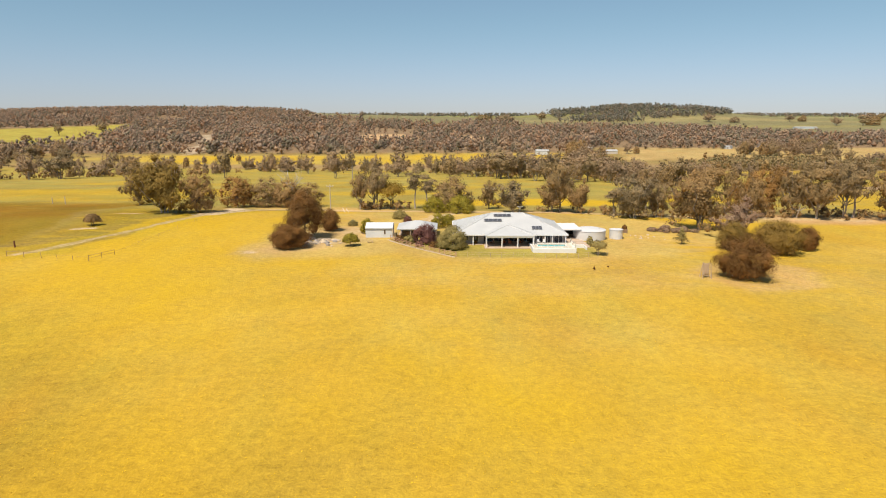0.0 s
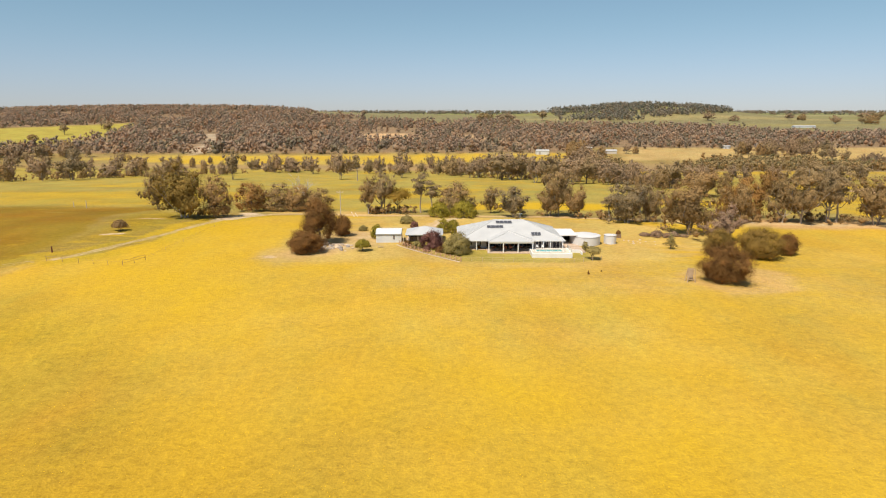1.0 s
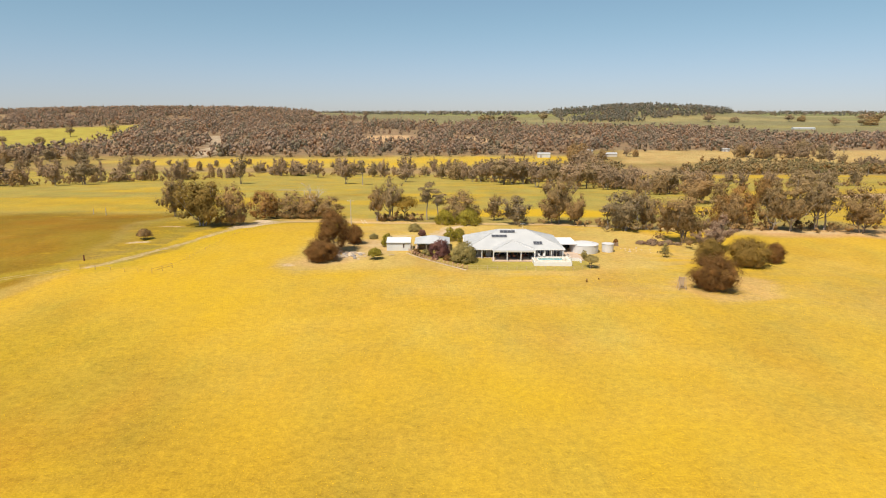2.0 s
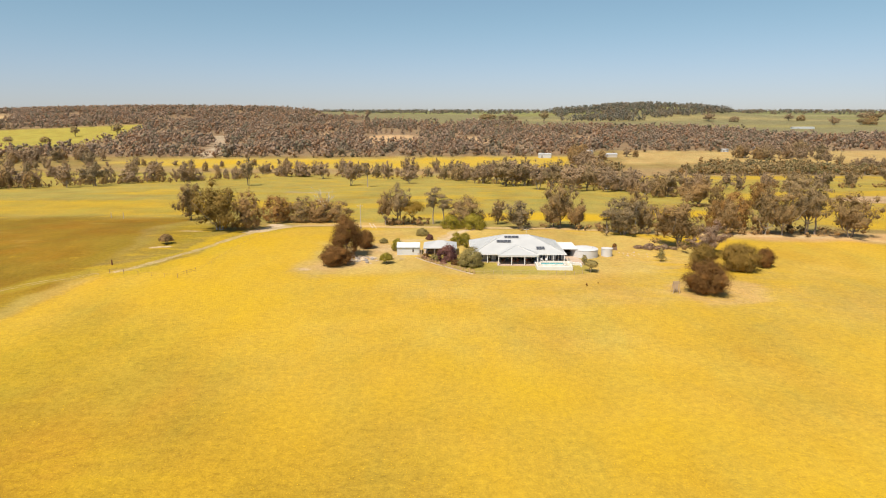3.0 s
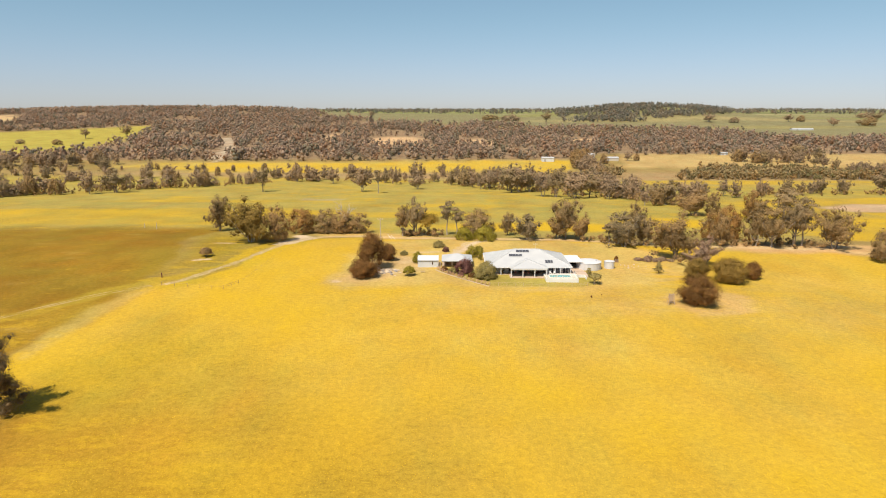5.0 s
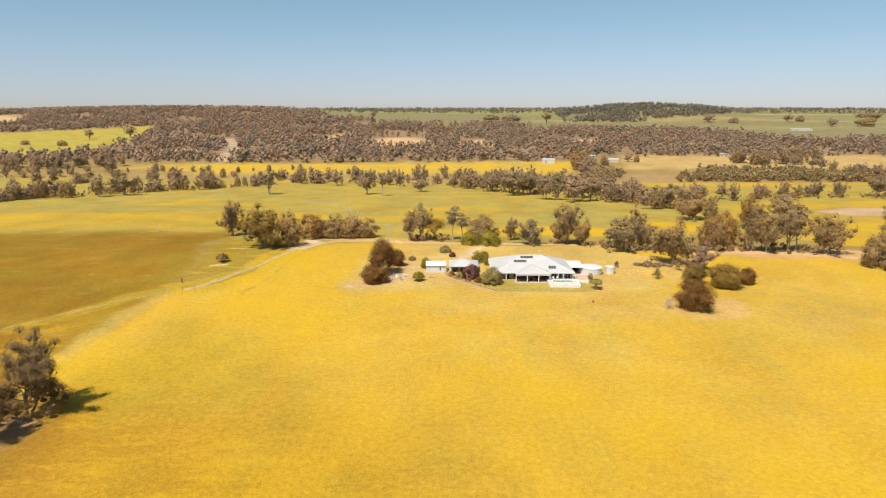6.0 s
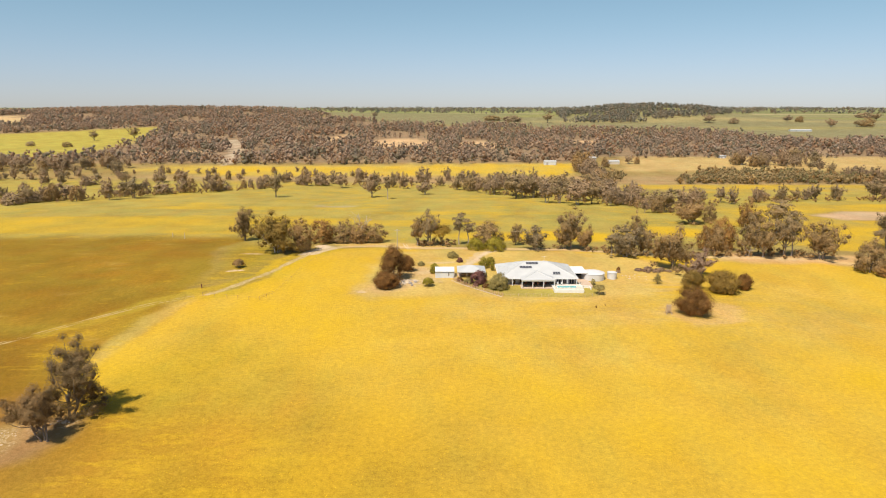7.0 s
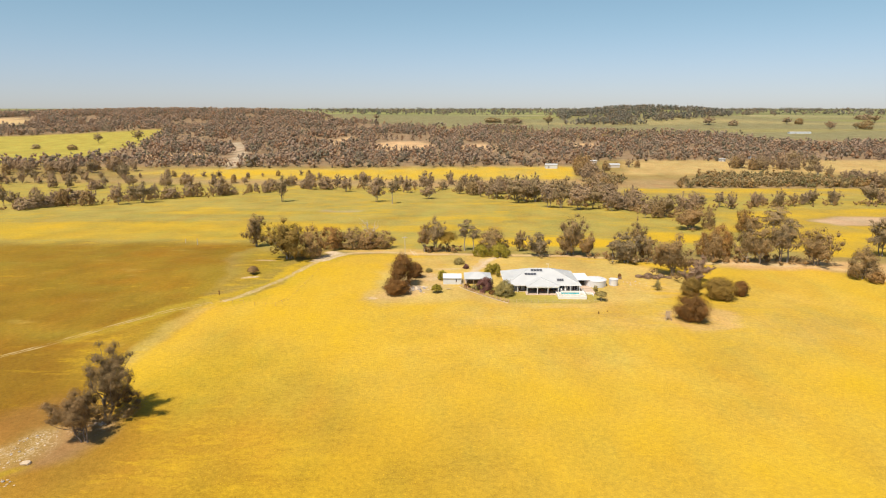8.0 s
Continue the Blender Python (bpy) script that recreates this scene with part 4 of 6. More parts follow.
set_trees([
    ("e", -2.7, 203, 8.2, 5.6), ("e", 5.5, 203, 11.4, 6.0), ("t", 53.5, 196, 8.2, 8.8), ("b", 57.4, 189, 13.8, 14.4), ("g", 69.7, 216, 9.2, 17.0), ("b", 66.0, 193, 8.6, 12.0), ("b", 69.5, 169, 17.5, 18.5),
    ("p", 76.5, 161, 10.5, 11.0), ("p", 71.5, 155, 8.5, 8.0), ("b", 119.7, 283, 21.0, 15.0), ("b", 95.1, 192, 10.4, 13.9), ("g", 108.2, 192, 12.4, 18.0), ("g", 113.4, 190, 15.5, 20.0), ("g", 122.4, 191, 12.0, 20.2),
    ("t", 125.9, 192, 9.4, 18.4), ("t", 143.9, 240, 14.2, 18.3), ("b", 134.9, 186, 16.4, 17.0), ("o", 140.9, 166, 13.0, 14.0), ("g", 174, 205, 15.8, 18.3), ("o", 142.5, 160, 6.8, 5.0)])
set_trees([
    ("g", -151.2, 440, 15.5, 22.4), ("g", -75.0, 441, 15.5, 21.0), ("t", -60.6, 425, 9.5, 17.7), ("g", -115.5, 543, 15.3, 16.8), ("o", -139.2, 567, 18.2, 15.1), ("o", -162.2, 576, 15.6, 10.6), ("g", -33.5, 471, 16.5, 13.4),
    ("o", 6.7, 507, 16.5, 13.2), ("g", 26.4, 483, 21.7, 15.2), ("g", 39.2, 431, 20.1, 20.1), ("g", 55.4, 450, 14.5, 19.0), ("g", 57.8, 396, 18.0, 21.5), ("g", 77.1, 381, 21.0, 19.4), ("g", 101.9, 396, 20.0, 18.3),
    ("o", 123.5, 396, 19.0, 14.0), ("g", 124.2, 338, 18.2, 16.8), ("g", 66, 392, 14, 20), ("g", 88, 386, 15, 18)])
set_trees([
    ("o", -320.6, 379, 18.0, 9.9), ("o", -316.1, 395, 16.7, 8.5), ("g", -308.2, 421, 24.0, 14.4), ("g", -315.5, 408, 15.0, 13.1), ("g", -272.0, 416, 15.2, 18.3), ("g", -259.8, 430, 20.0, 18.3), ("o", -255.3, 471, 18.4, 11.9),
    ("o", -373.4, 571, 20.1, 10.0), ("g", -289.7, 595, 16.6, 15.2), ("o", -221.1, 513, 20.0, 10.6), ("g", -625.0, 1046, 18.0, 19.2), ("g", -574.9, 1087, 24.5, 20.9), ("o", -675.0, 951, 16.3, 8.3), ("o", -606.8, 934, 19.6, 9.1)])


def scatter_row(seed, pts, spacing, depth, kinds, h, hs):
    """Trees planted along a line, at uneven steps."""
    rng = np.random.default_rng(seed)
    rows = []
    for (ax, ay), (bx, by) in zip(pts, pts[1:]):
        d = math.hypot(bx - ax, by - ay)
        for k in range(max(1, int(d / spacing))):
            f = (k + rng.random()) / max(1, int(d / spacing))
            hh = h + hs * rng.normal()
            rows.append((kinds[int(rng.integers(0, len(kinds)))], ax + (bx - ax) * f + rng.normal() * depth * 0.4, ay + (by - ay) * f + rng.normal() * depth, hh * (0.66 + 0.42 * rng.random()), hh * 1.12))
    set_trees(rows)


# creek line and shelter belts across the valley
scatter_row(1, [(-330, 372), (-300, 415), (-250, 470), (-180, 545)], 10, 9, "gbo", 11, 2.5)
scatter_row(2, [(-170, 575), (-60, 560), (60, 520), (130, 440)], 12, 16, "gbb", 13, 3)
scatter_row(3, [(10, 495), (50, 440), (95, 400), (125, 385)], 11, 10, "g", 16, 2.5)
scatter_row(4, [(105, 395), (130, 350), (175, 390), (240, 415), (340, 425), (430, 400)], 10, 8, "gb", 12, 2)
scatter_row(5, [(100, 330), (130, 300), (150, 270)], 12, 10, "go", 13, 3)
scatter_row(6, [(-430, 560), (-360, 585), (-250, 610), (-160, 610)], 13, 16, "gbo", 10, 2.5)
scatter_row(7, [(-420, 470), (-370, 430), (-330, 400)], 16, 12, "go", 12, 2)
scatter_row(9, [(190, 205), (240, 190), (310, 180)], 15, 7, "go", 16, 3)
scatter_row(10, [(86, 204), (104, 206)], 9, 5, "go", 12, 2)
scatter_row(12, [(158, 790), (150, 700), (140, 620), (128, 540), (112, 440)], 9, 13, "go", 14, 2.5)
scatter_row(13, [(330, 715), (372, 722), (420, 735)], 8, 12, "go", 15, 2.5)
scatter_row(14, [(150, 700), (190, 722), (230, 735)], 12, 8, "go", 10, 2)
scatter_row(15, [(-530, 596), (-450, 625), (-385, 648)], 8, 8, "gbb", 12, 2.5)
scatter_row(16, [(-560, 690), (-470, 688), (-395, 708)], 8, 9, "gbo", 13, 2.5)
scatter_row(17, [(-385, 655), (-260, 668), (-150, 640), (-60, 625), (60, 610)], 13, 10, "bbo", 7.5, 2)
scatter_row(18, [(-20, 540), (60, 500), (110, 455)], 9, 12, "gb", 14, 3)
scatter_row(19, [(395, 690), (432, 640), (428, 575), (520, 600)], 9, 9, "gb", 14, 2.5)
scatter_row(20, [(345, 722), (440, 726)], 7, 7, "bg", 17, 2.5)
scatter_row(11, [(-640, 640), (-520, 660), (-420, 690)], 17, 18, "go", 13, 2)


def bush_mesh(name, label, seed, spots, size, per, leaf, tint):
    """Woodland too dense and far to count: crowns of loose leaves over pale trunks, in one mesh."""
    rng = np.random.default_rng(seed)
    out, inner, sticks, tones, core_tones = [], [], [], [], []
    for x, y in spots:
        h = size * (0.6 + 0.65 * rng.random())
        z = lie(x, y)
        w = h * (0.33 + 0.16 * rng.random())
        n = 5
        f = (np.arange(n) + rng.random(n)) / n
        k = w * np.sin(0.5 + 2.2 * f)
        c = np.stack([x + 0.62 * k * rng.normal(size=n), y + 0.62 * k * rng.normal(size=n), z + h * (0.14 + 0.69 * f)], 1)
        s = w * (0.42 + 0.28 * rng.random(n)) * (1.12 - 0.35 * f)
        out.append(leaf_quads(rng, c, np.stack([s, s, s * 1.1], 1), per, leaf * (0.8 + 0.4 * rng.random()), 0.3, 0.6))
        tone = rng.random()
        tones += [tone] * (4 * per)
        inner.append(leafy_cores(rng, c, np.stack([s, s, s * 1.1], 1), 0.6, 0.28))
        core_tones += [tone] * (6 * n)
        t = 0.018 * h
        a = rng.random() * 3.14
        dx, dy = t * math.cos(a), t * math.sin(a)
        top = (x + 0.1 * w * rng.normal(), y, z + h * 0.55)
        for ex, ey in ((dx, dy), (-dy, dx)):
            sticks.append([(x - ex, y - ey, z - 0.3), (x + ex, y + ey, z - 0.3), (top[0] + ex * 0.5, top[1] + ey * 0.5, top[2]), (top[0] - ex * 0.5, top[1] - ey * 0.5, top[2])])
    ob = tagged(new(name), label, "trees", kind="stuff")
    for pn, data, mat in (("foliage", np.concatenate(out), tint), ("trunks", np.array(sticks), M_PALEBARK)):
        me = quad_mesh(pn, data, np.concatenate(inner) if pn == "foliage" else None)
        if pn == "foliage":
            me.attributes.new("tone", "FLOAT", "POINT").data.foreach_set("value", tones + core_tones)
        me.materials.append(mat)
        tagged(new(pn, me), kind="stuff").parent = ob
    return ob


def spots_in(seed, count, outline, holes=(), gap=0.0):
    rng = np.random.default_rng(seed)
    pts = np.array(outline, float)
    lo, hi = pts.min(0), pts.max(0)
    got = []
    while len(got) < count:
        p = lo + (hi - lo) * rng.random((4000, 2))
        ok = inside(p[:, 0], p[:, 1], outline, 0.01) > 0.5
        for hole in holes:
            ok &= inside(p[:, 0], p[:, 1], hole, 0.01) < 0.5
        clump = np.sin(p[:, 0] * 0.031 + 2 * np.sin(p[:, 1] * 0.017)) + np.sin(p[:, 1] * 0.027 + 1.7 * np.sin(p[:, 0] * 0.013))
        ok &= clump > -1.5 + 1.1 * rng.random(4000)
        got += p[ok].tolist()
    return got[:count]


def oval(cx, cy, rx, ry):
    return [(cx + rx * math.cos(k * 0.5236), cy + ry * math.sin(k * 0.5236)) for k in range(12)]


CLEARINGS = [oval(-95, 1010, 58, 95), oval(-205, 1090, 24, 80), oval(-405, 850, 50, 42), oval(-470, 815, 14, 26), oval(40, 980, 45, 70), oval(215, 1010, 40, 60), [(-300, 735), (-280, 735), (-305, 850), (-375, 1050), (-392, 1050), (-325, 850)]]
hill_wood = [(-500, 728), (-300, 724), (-150, 726), (145, 737), (170, 787), (420, 789), (560, 787), (700, 830), (740, 1020), (560, 1100), (540, 1240), (400, 1270), (240, 1300), (120, 1385), (-30, 1405), (-140, 1400), (-215, 1500), (-300, 1570), (-420, 1750), (-800, 1900), (-1500, 1900), (-1500, 1560), (-1160, 1600), (-1040, 1540), (-960, 1375), (-1120, 1300), (-1120, 1080), (-872, 1165), (-740, 1228), (-618, 1310), (-540, 1060)]
bush_mesh("woodland", "brown eucalypt woodland covering the far hillside", 5, spots_in(5, 7400, hill_wood, CLEARINGS), 14.0, 22, 1.1, L_FAR_HAZE)
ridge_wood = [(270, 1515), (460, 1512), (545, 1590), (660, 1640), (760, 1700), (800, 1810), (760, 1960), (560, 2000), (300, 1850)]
bush_mesh("woodland", "dark trees covering a distant round hill", 6, spots_in(6, 1300, ridge_wood), 15, 20, 1.3, L_DISTANT_HAZE)
belt = [(125, 580), (140, 640), (300, 660), (650, 640), (650, 585), (400, 580)]
bush_mesh("plantation", "long belt of low olive-brown trees across the valley", 7, spots_in(7, 900, belt), 9.5, 36, 0.7, L_BELT)
west_wood = [(-640, 700), (-470, 720), (-500, 800), (-620, 750), (-900, 690), (-900, 640)]
bush_mesh("woodland", "straggling bush at the foot of a green paddock", 8, spots_in(8, 170, west_wood), 13, 40, 0.9, L_FAR_HAZE)
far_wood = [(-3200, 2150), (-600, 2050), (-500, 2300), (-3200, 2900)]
bush_mesh("woodland", "dark wooded ridge on the skyline", 9, spots_in(9, 700, far_wood), 20, 12, 2.2, L_DISTANT_HAZE)
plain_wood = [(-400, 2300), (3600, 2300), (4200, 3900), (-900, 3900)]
bush_mesh("woodland", "scattered trees and shelter belts on the distant plain", 10, spots_in(10, 2400, plain_wood), 16, 9, 2.4, L_DISTANT_HAZE)
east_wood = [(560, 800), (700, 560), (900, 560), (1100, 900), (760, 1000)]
bush_mesh("woodland", "eucalypt woodland on the far side of the valley", 11, spots_in(11, 420, east_wood), 13, 36, 1.0, L_FAR_HAZE)
set_trees([("g", 625, 1520, 32, 24), ("o", 680, 1505, 26, 16), ("g", 842, 1567, 24, 20), ("o", 875, 1572, 26, 17), ("g", 866, 1420, 26, 22), ("g", 925, 1420, 20, 18), ("o", 950, 1425, 40, 22), ("g", 231, 1517, 30, 26),
           ("g", -200, 1600, 18, 16), ("o", 150, 1560, 60, 16), ("o", 100, 1580, 50, 14), ("g", 1150, 1700, 40, 22), ("o", 1250, 1900, 60, 20), ("o", 760, 1900, 50, 20)])



# understorey along the creek and under the trees
def scrub(seed, lines, count, spread, size, label, leaves=L_GUM):
    rng = np.random.default_rng(seed)
    spots = []
    for pts in lines:
        d = np.array(pts, float)
        for _ in range(count):
            k = int(rng.integers(0, len(d) - 1))
            p = d[k] + (d[k + 1] - d[k]) * rng.random() + rng.normal(size=2) * spread
            spots.append(p.tolist())
    bush_mesh("scrub", label, seed, spots, size, 56, min(0.3, 0.09 * size), leaves)


scrub(21, [[(-340, 372), (-300, 415), (-250, 470), (-180, 545)], [(-170, 575), (-60, 560), (60, 520), (130, 440)], [(20, 480), (95, 400), (130, 340)], [(130, 350), (240, 415), (430, 400)]], 90, 7, 5.0, "low brown scrub along the creek line")
for i, (dx, dy, w, h) in enumerate(((0, 0, 4.2, 1.7), (3.2, -0.8, 3.6, 1.4), (-2.8, 0.9, 3.0, 1.2), (5.6, 1.2, 3.4, 1.5), (1.4, 2.4, 3.8, 1.6), (8.0, 0.2, 2.6, 1.0))):
    stand(tree("dry_shrub", "", "shrub", L_PINK, M_BARK, h, w, 480 + i, "dome", int(330 * w), 0.12, "dry shrubs past the tanks"), 58.6 + dx, 165.2 + dy, w, h, i * 1.1, "low dry pinkish shrub on pale earth beside the trees")
scrub(22, [[(45, 200), (66, 190), (80, 186)], [(92, 193), (128, 193)], [(-30, 215), (4, 214)]], 22, 2.5, 3.4, "low scrub beneath the trees behind the house")


# flowers and grass stems that stand up out of the nearest field
def field_tufts(count):
    rng = np.random.default_rng(9)
    x, y = rng.uniform(-92, 110, count), 18 + 112 * rng.random(count) ** 1.25
    keep = (np.sin(x * 0.19 + 2 * np.sin(y * 0.13)) + np.sin(y * 0.23 + 1.5 * np.sin(x * 0.11)) + 1.6 * rng.normal(size=count)) > -0.6
    keep &= x > -62 + 0.5 * (y - 60)
    x, y = x[keep], y[keep]
    p = np.stack([x, y, land(x, y)], 1)
    k = len(p)
    a = rng.random(k) * 6.283
    t = np.stack([np.cos(a), np.sin(a), np.zeros(k)], 1)
    nrm = unit(np.stack([rng.normal(size=k) * 0.35, rng.normal(size=k) * 0.35, np.ones(k)], 1))
    u = unit(np.cross(nrm, t))
    v = np.cross(nrm, u)
    w = (0.04 + 0.07 * rng.random(k) ** 1.5)[:, None]
    p[:, 2] += 0.03 + 0.06 * rng.random(k)
    q = np.stack([p - u * w, p - v * w * 0.7, p + u * w, p + v * w * 0.7], 1)
    me = quad_mesh("flower_tufts", q)
    me.materials.append(M_TUFT)
    tagged(new("flower_tufts", me), "golden flowering weeds standing in the field", "flowers", kind="stuff")


field_tufts(50000)
upper_wood = [(-1900, 1650), (-1500, 1500), (-1200, 1640), (-1000, 1560), (-600, 1480), (-330, 1580), (-600, 1960), (-1900, 2050)]
bush_mesh("woodland", "brown eucalypt woodland on the upper slope of the hill", 13, spots_in(13, 1700, upper_wood), 13, 14, 1.6, L_FAR_HAZE)
for protos, _ in (*NEAR_KINDS.values(), *FAR_KINDS.values()):
    for ob in protos:
        if "label" not in ob.keys():
            for o in (*ob.children_recursive, ob):
                bpy.data.objects.remove(o)


# ---- the homestead ----
def window(parent, x, y, z, w, h, name="window"):
    """A front window: frame, mullion and two panes, with the dark room behind."""
    frame_ob = part(name, solid([(x - w / 2, y - 0.05, z, x - w / 2 + 0.07, y + 0.02, z + h), (x + w / 2 - 0.07, y - 0.05, z, x + w / 2, y + 0.02, z + h), (x - w / 2, y - 0.05, z + h - 0.07, x + w / 2, y + 0.02, z + h), (x - w / 2, y - 0.08, z, x + w / 2, y + 0.02, z + 0.07), (x - 0.04, y - 0.05, z, x + 0.04, y + 0.02, z + h)]), M_FRAME, parent, "white aluminium window frame")
    for s in (-1, 1):
        g = part("pane", solid([(min(x + s * 0.04, x + s * (w / 2 - 0.07)), y - 0.03, z + 0.07, max(x + s * 0.04, x + s * (w / 2 - 0.07)), y - 0.015, z + h - 0.07)]), M_PV, frame_ob, "dark reflecting glass")
    return frame_ob


def homestead():
    ob = thing("house", (0, 0, 0), "single-storey white homestead with a pale hipped metal roof and verandah", "house")
    k = 0.379
    ze, zr = 2.75, 2.75 + 9.5 * k
    x0, x1, y0, y1 = 2.5, 29.0, 144.0, 163.0
    # main hipped roof, in four sheets with ridge and hip caps
    A, B, C, D, R, S = (x0, y0, ze), (x1, y0, ze), (x1, y1, ze), (x0, y1, ze), (x0 + 9.5, 153.5, zr), (x1 - 9.5, 153.5, zr)
    roof = part("roof", slab_of([A, B, C, D, R, S], [(0, 1, 5, 4), (1, 2, 5), (2, 3, 4, 5), (3, 0, 4)], 0.12), M_ROOF, ob, "pale zincalume hipped roof")
    bm = bmesh.new()
    for p, q in ((A, R), (B, S), (C, S), (D, R), (R, S)):
        rod(bm, (p[0], p[1], p[2] + 0.03), (q[0], q[1], q[2] + 0.03), 0.11, 0.11, 6)
    part("ridge_cap", bm, M_ROOF, roof)
    # standing ribs of the sheets, front and sides
    bm = bmesh.new()
    for i in range(1, 66):
        x = x0 + i * 0.4
        t = min(9.5, x - x0, x1 - x)
        if t > 0.3:
            rod(bm, (x, y0, ze + 0.015), (x, y0 + t, ze + t * k + 0.015), 0.022, 0.022, 4)
    for i in range(1, 47):
        y = y0 + i * 0.4
        t = min(9.5, y - y0, y1 - y)
        for s, xe in ((1, x0), (-1, x1)):
            rod(bm, (xe, y, ze + 0.015), (xe + s * t, y, ze + t * k + 0.015), 0.022, 0.022, 4)
    part("roof_ribs", bm, M_ROOF, roof)
    part("gutter", solid([(x0 - 0.12, y0 - 0.12, ze - 0.24, x1 + 0.12, y0, ze - 0.04), (x0 - 0.12, y1, ze - 0.24, x1 + 0.12, y1 + 0.12, ze - 0.04), (x0 - 0.12, y0, ze - 0.24, x0, y1, ze - 0.04), (x1, y0, ze - 0.24, x1 + 0.12, y1, ze - 0.04)]), M_WHITE, ob, "white gutter and fascia")
    # verandah roof, a lower hip that runs into the main roof
    a0, a1, f0 = 9.6, 20.9, 140.9
    half = (a1 - a0) / 2
    cx, zv = (a0 + a1) / 2, ze + 0.28
    zt = zv + half * 0.26
    sink = 0.06
    V = [(a0, f0, zv - sink), (a1, f0, zv - sink), (cx, f0 + half, zt - sink), (cx, y0 + 5.2, zt - sink), (a0, y0 + 1.0, zv - sink), (a1, y0 + 1.0, zv - sink)]
    vr = part("verandah_roof", slab_of([(p[0], p[1], p[2] + 0.09) for p in V], [(0, 1, 2), (1, 5, 3, 2), (4, 0, 2, 3)], 0.1), M_ROOF, ob, "pale hipped verandah roof")
    bm = bmesh.new()
    for p, q in ((V[0], V[2]), (V[1], V[2]), (V[2], V[3])):
        rod(bm, (p[0], p[1], p[2] + 0.12), (q[0], q[1], q[2] + 0.12), 0.10, 0.10, 6)
    part("ridge_cap", bm, M_ROOF, vr)
    part("verandah_beam", solid([(a0 + 0.1, f0 + 0.06, 2.68, a1 - 0.1, f0 + 0.26, 2.96), (a0 + 0.1, f0 + 0.26, 2.68, a0 + 0.28, y0 + 0.6, 2.96), (a1 - 0.28, f0 + 0.26, 2.68, a1 - 0.1, y0 + 0.6, 2.96)]), M_WHITE, ob, "white verandah beam")
    # floors
    part("verandah_floor", solid([(a0 - 0.1, f0 - 0.2, -0.3, a1 + 0.1, 147.0, 0.34)], 0.03), M_PAVE, ob, "raised sandstone verandah floor")
    part("floor_slab", solid([(3.2, 144.6, -0.3, 9.4, 162.4, 0.30), (21.1, 143.2, -0.3, 28.6, 162.4, 0.30), (9.4, 147.05, -0.3, 21.1, 162.4, 0.30)]), M_PAVE, ob, "paved floor slab")
    # walls, with the openings left free
    def wall(spans, y, depth=0.24, z0=0.25, z1=2.7):
        return [(p, y, za, q, y + depth, zb) for p, q, za, zb in spans]
    part("front_wall", solid(wall([(3.2, 4.0, 0.25, 2.7), (4.0, 6.0, 0.25, 0.95), (4.0, 6.0, 2.25, 2.7), (6.0, 7.0, 0.25, 2.7), (7.0, 8.4, 0.25, 0.75), (7.0, 8.4, 2.3, 2.7), (8.4, 9.6, 0.25, 2.7)], 146.2)), M_RENDER, ob, "grey rendered front wall")
    part("front_wall", solid(wall([(20.9, 21.9, 0.25, 2.7), (21.9, 23.4, 2.3, 2.7), (23.4, 23.9, 0.25, 2.7), (23.9, 25.2, 0.25, 0.5), (23.9, 25.2, 2.3, 2.7), (25.2, 26.2, 0.25, 2.7), (26.2, 28.0, 2.3, 2.7), (28.0, 28.4, 0.25, 2.7)], 145.6)), M_RENDER, ob, "grey rendered front wall")
    part("verandah_back_wall", solid(wall([(9.6, 10.6, 0.3, 2.7), (10.6, 13.4, 2.35, 2.7), (13.4, 14.4, 0.3, 2.7), (14.4, 17.0, 2.35, 2.7), (17.0, 18.2, 0.3, 2.7), (18.2, 20.0, 2.35, 2.7), (20.0, 20.9, 0.3, 2.7)], 148.4)), M_DARK, ob, "dark timber wall at the back of the verandah")
    part("side_wall", solid([(3.2, 146.44, 0.25, 3.44, 162.2, 2.7)]), M_RENDER, ob)
    part("side_wall", solid([(28.2, 145.84, 0.25, 28.44, 162.2, 2.7)]), M_RENDER, ob)
    part("side_wall", solid([(9.45, 146.44, 0.25, 9.6, 148.6, 2.7), (20.9, 145.84, 0.25, 21.05, 148.6, 2.7)]), M_RENDER, ob)
    part("back_wall", solid([(3.2, 162.2, 0.25, 28.44, 162.4, 2.7)]), M_RENDER, ob)
    part("room_lining", solid([(3.5, 150.6, 0.3, 28.1, 150.75, 2.7)]), M_DARK, ob, "dark room behind the glass")
    for x, w in ((12.0, 2.8), (15.7, 2.6), (19.1, 1.8)):
        window(ob, x, 148.36, 0.35, w, 2.0, "glass_door")
    for x, y, z, w, h in ((5.0, 146.2, 0.95, 2.0, 1.3), (7.7, 146.2, 0.75, 1.4, 1.55), (24.55, 145.6, 0.5, 1.3, 1.8)):
        window(ob, x, y, z, w, h)
    for x, w in ((22.65, 1.5), (27.1, 1.8)):
        window(ob, x, 145.6, 0.3, w, 2.0, "glass_door")
    # posts
    for x, y in ((9.85, 141.1), (13.42, 141.1), (17.02, 141.1), (20.6, 141.1), (7.0, 144.2), (23.7, 144.15), (25.4, 144.15), (28.5, 144.15)):
        part("post", solid([(x - 0.12, y - 0.12, 0.2, x + 0.12, y + 0.12, 2.68 if y < 142 else 2.66)], 0.015), M_WHITE, ob, "white square verandah post")
    # rolled blinds under the beam
    for x, w in ((11.63, 3.1), (15.22, 3.1), (18.8, 3.1)):
        part("blind", lathe_bar(x - w / 2, x + w / 2, 141.2, 2.58, 0.09), M_BLIND, ob, "rolled pale blind")
    return ob


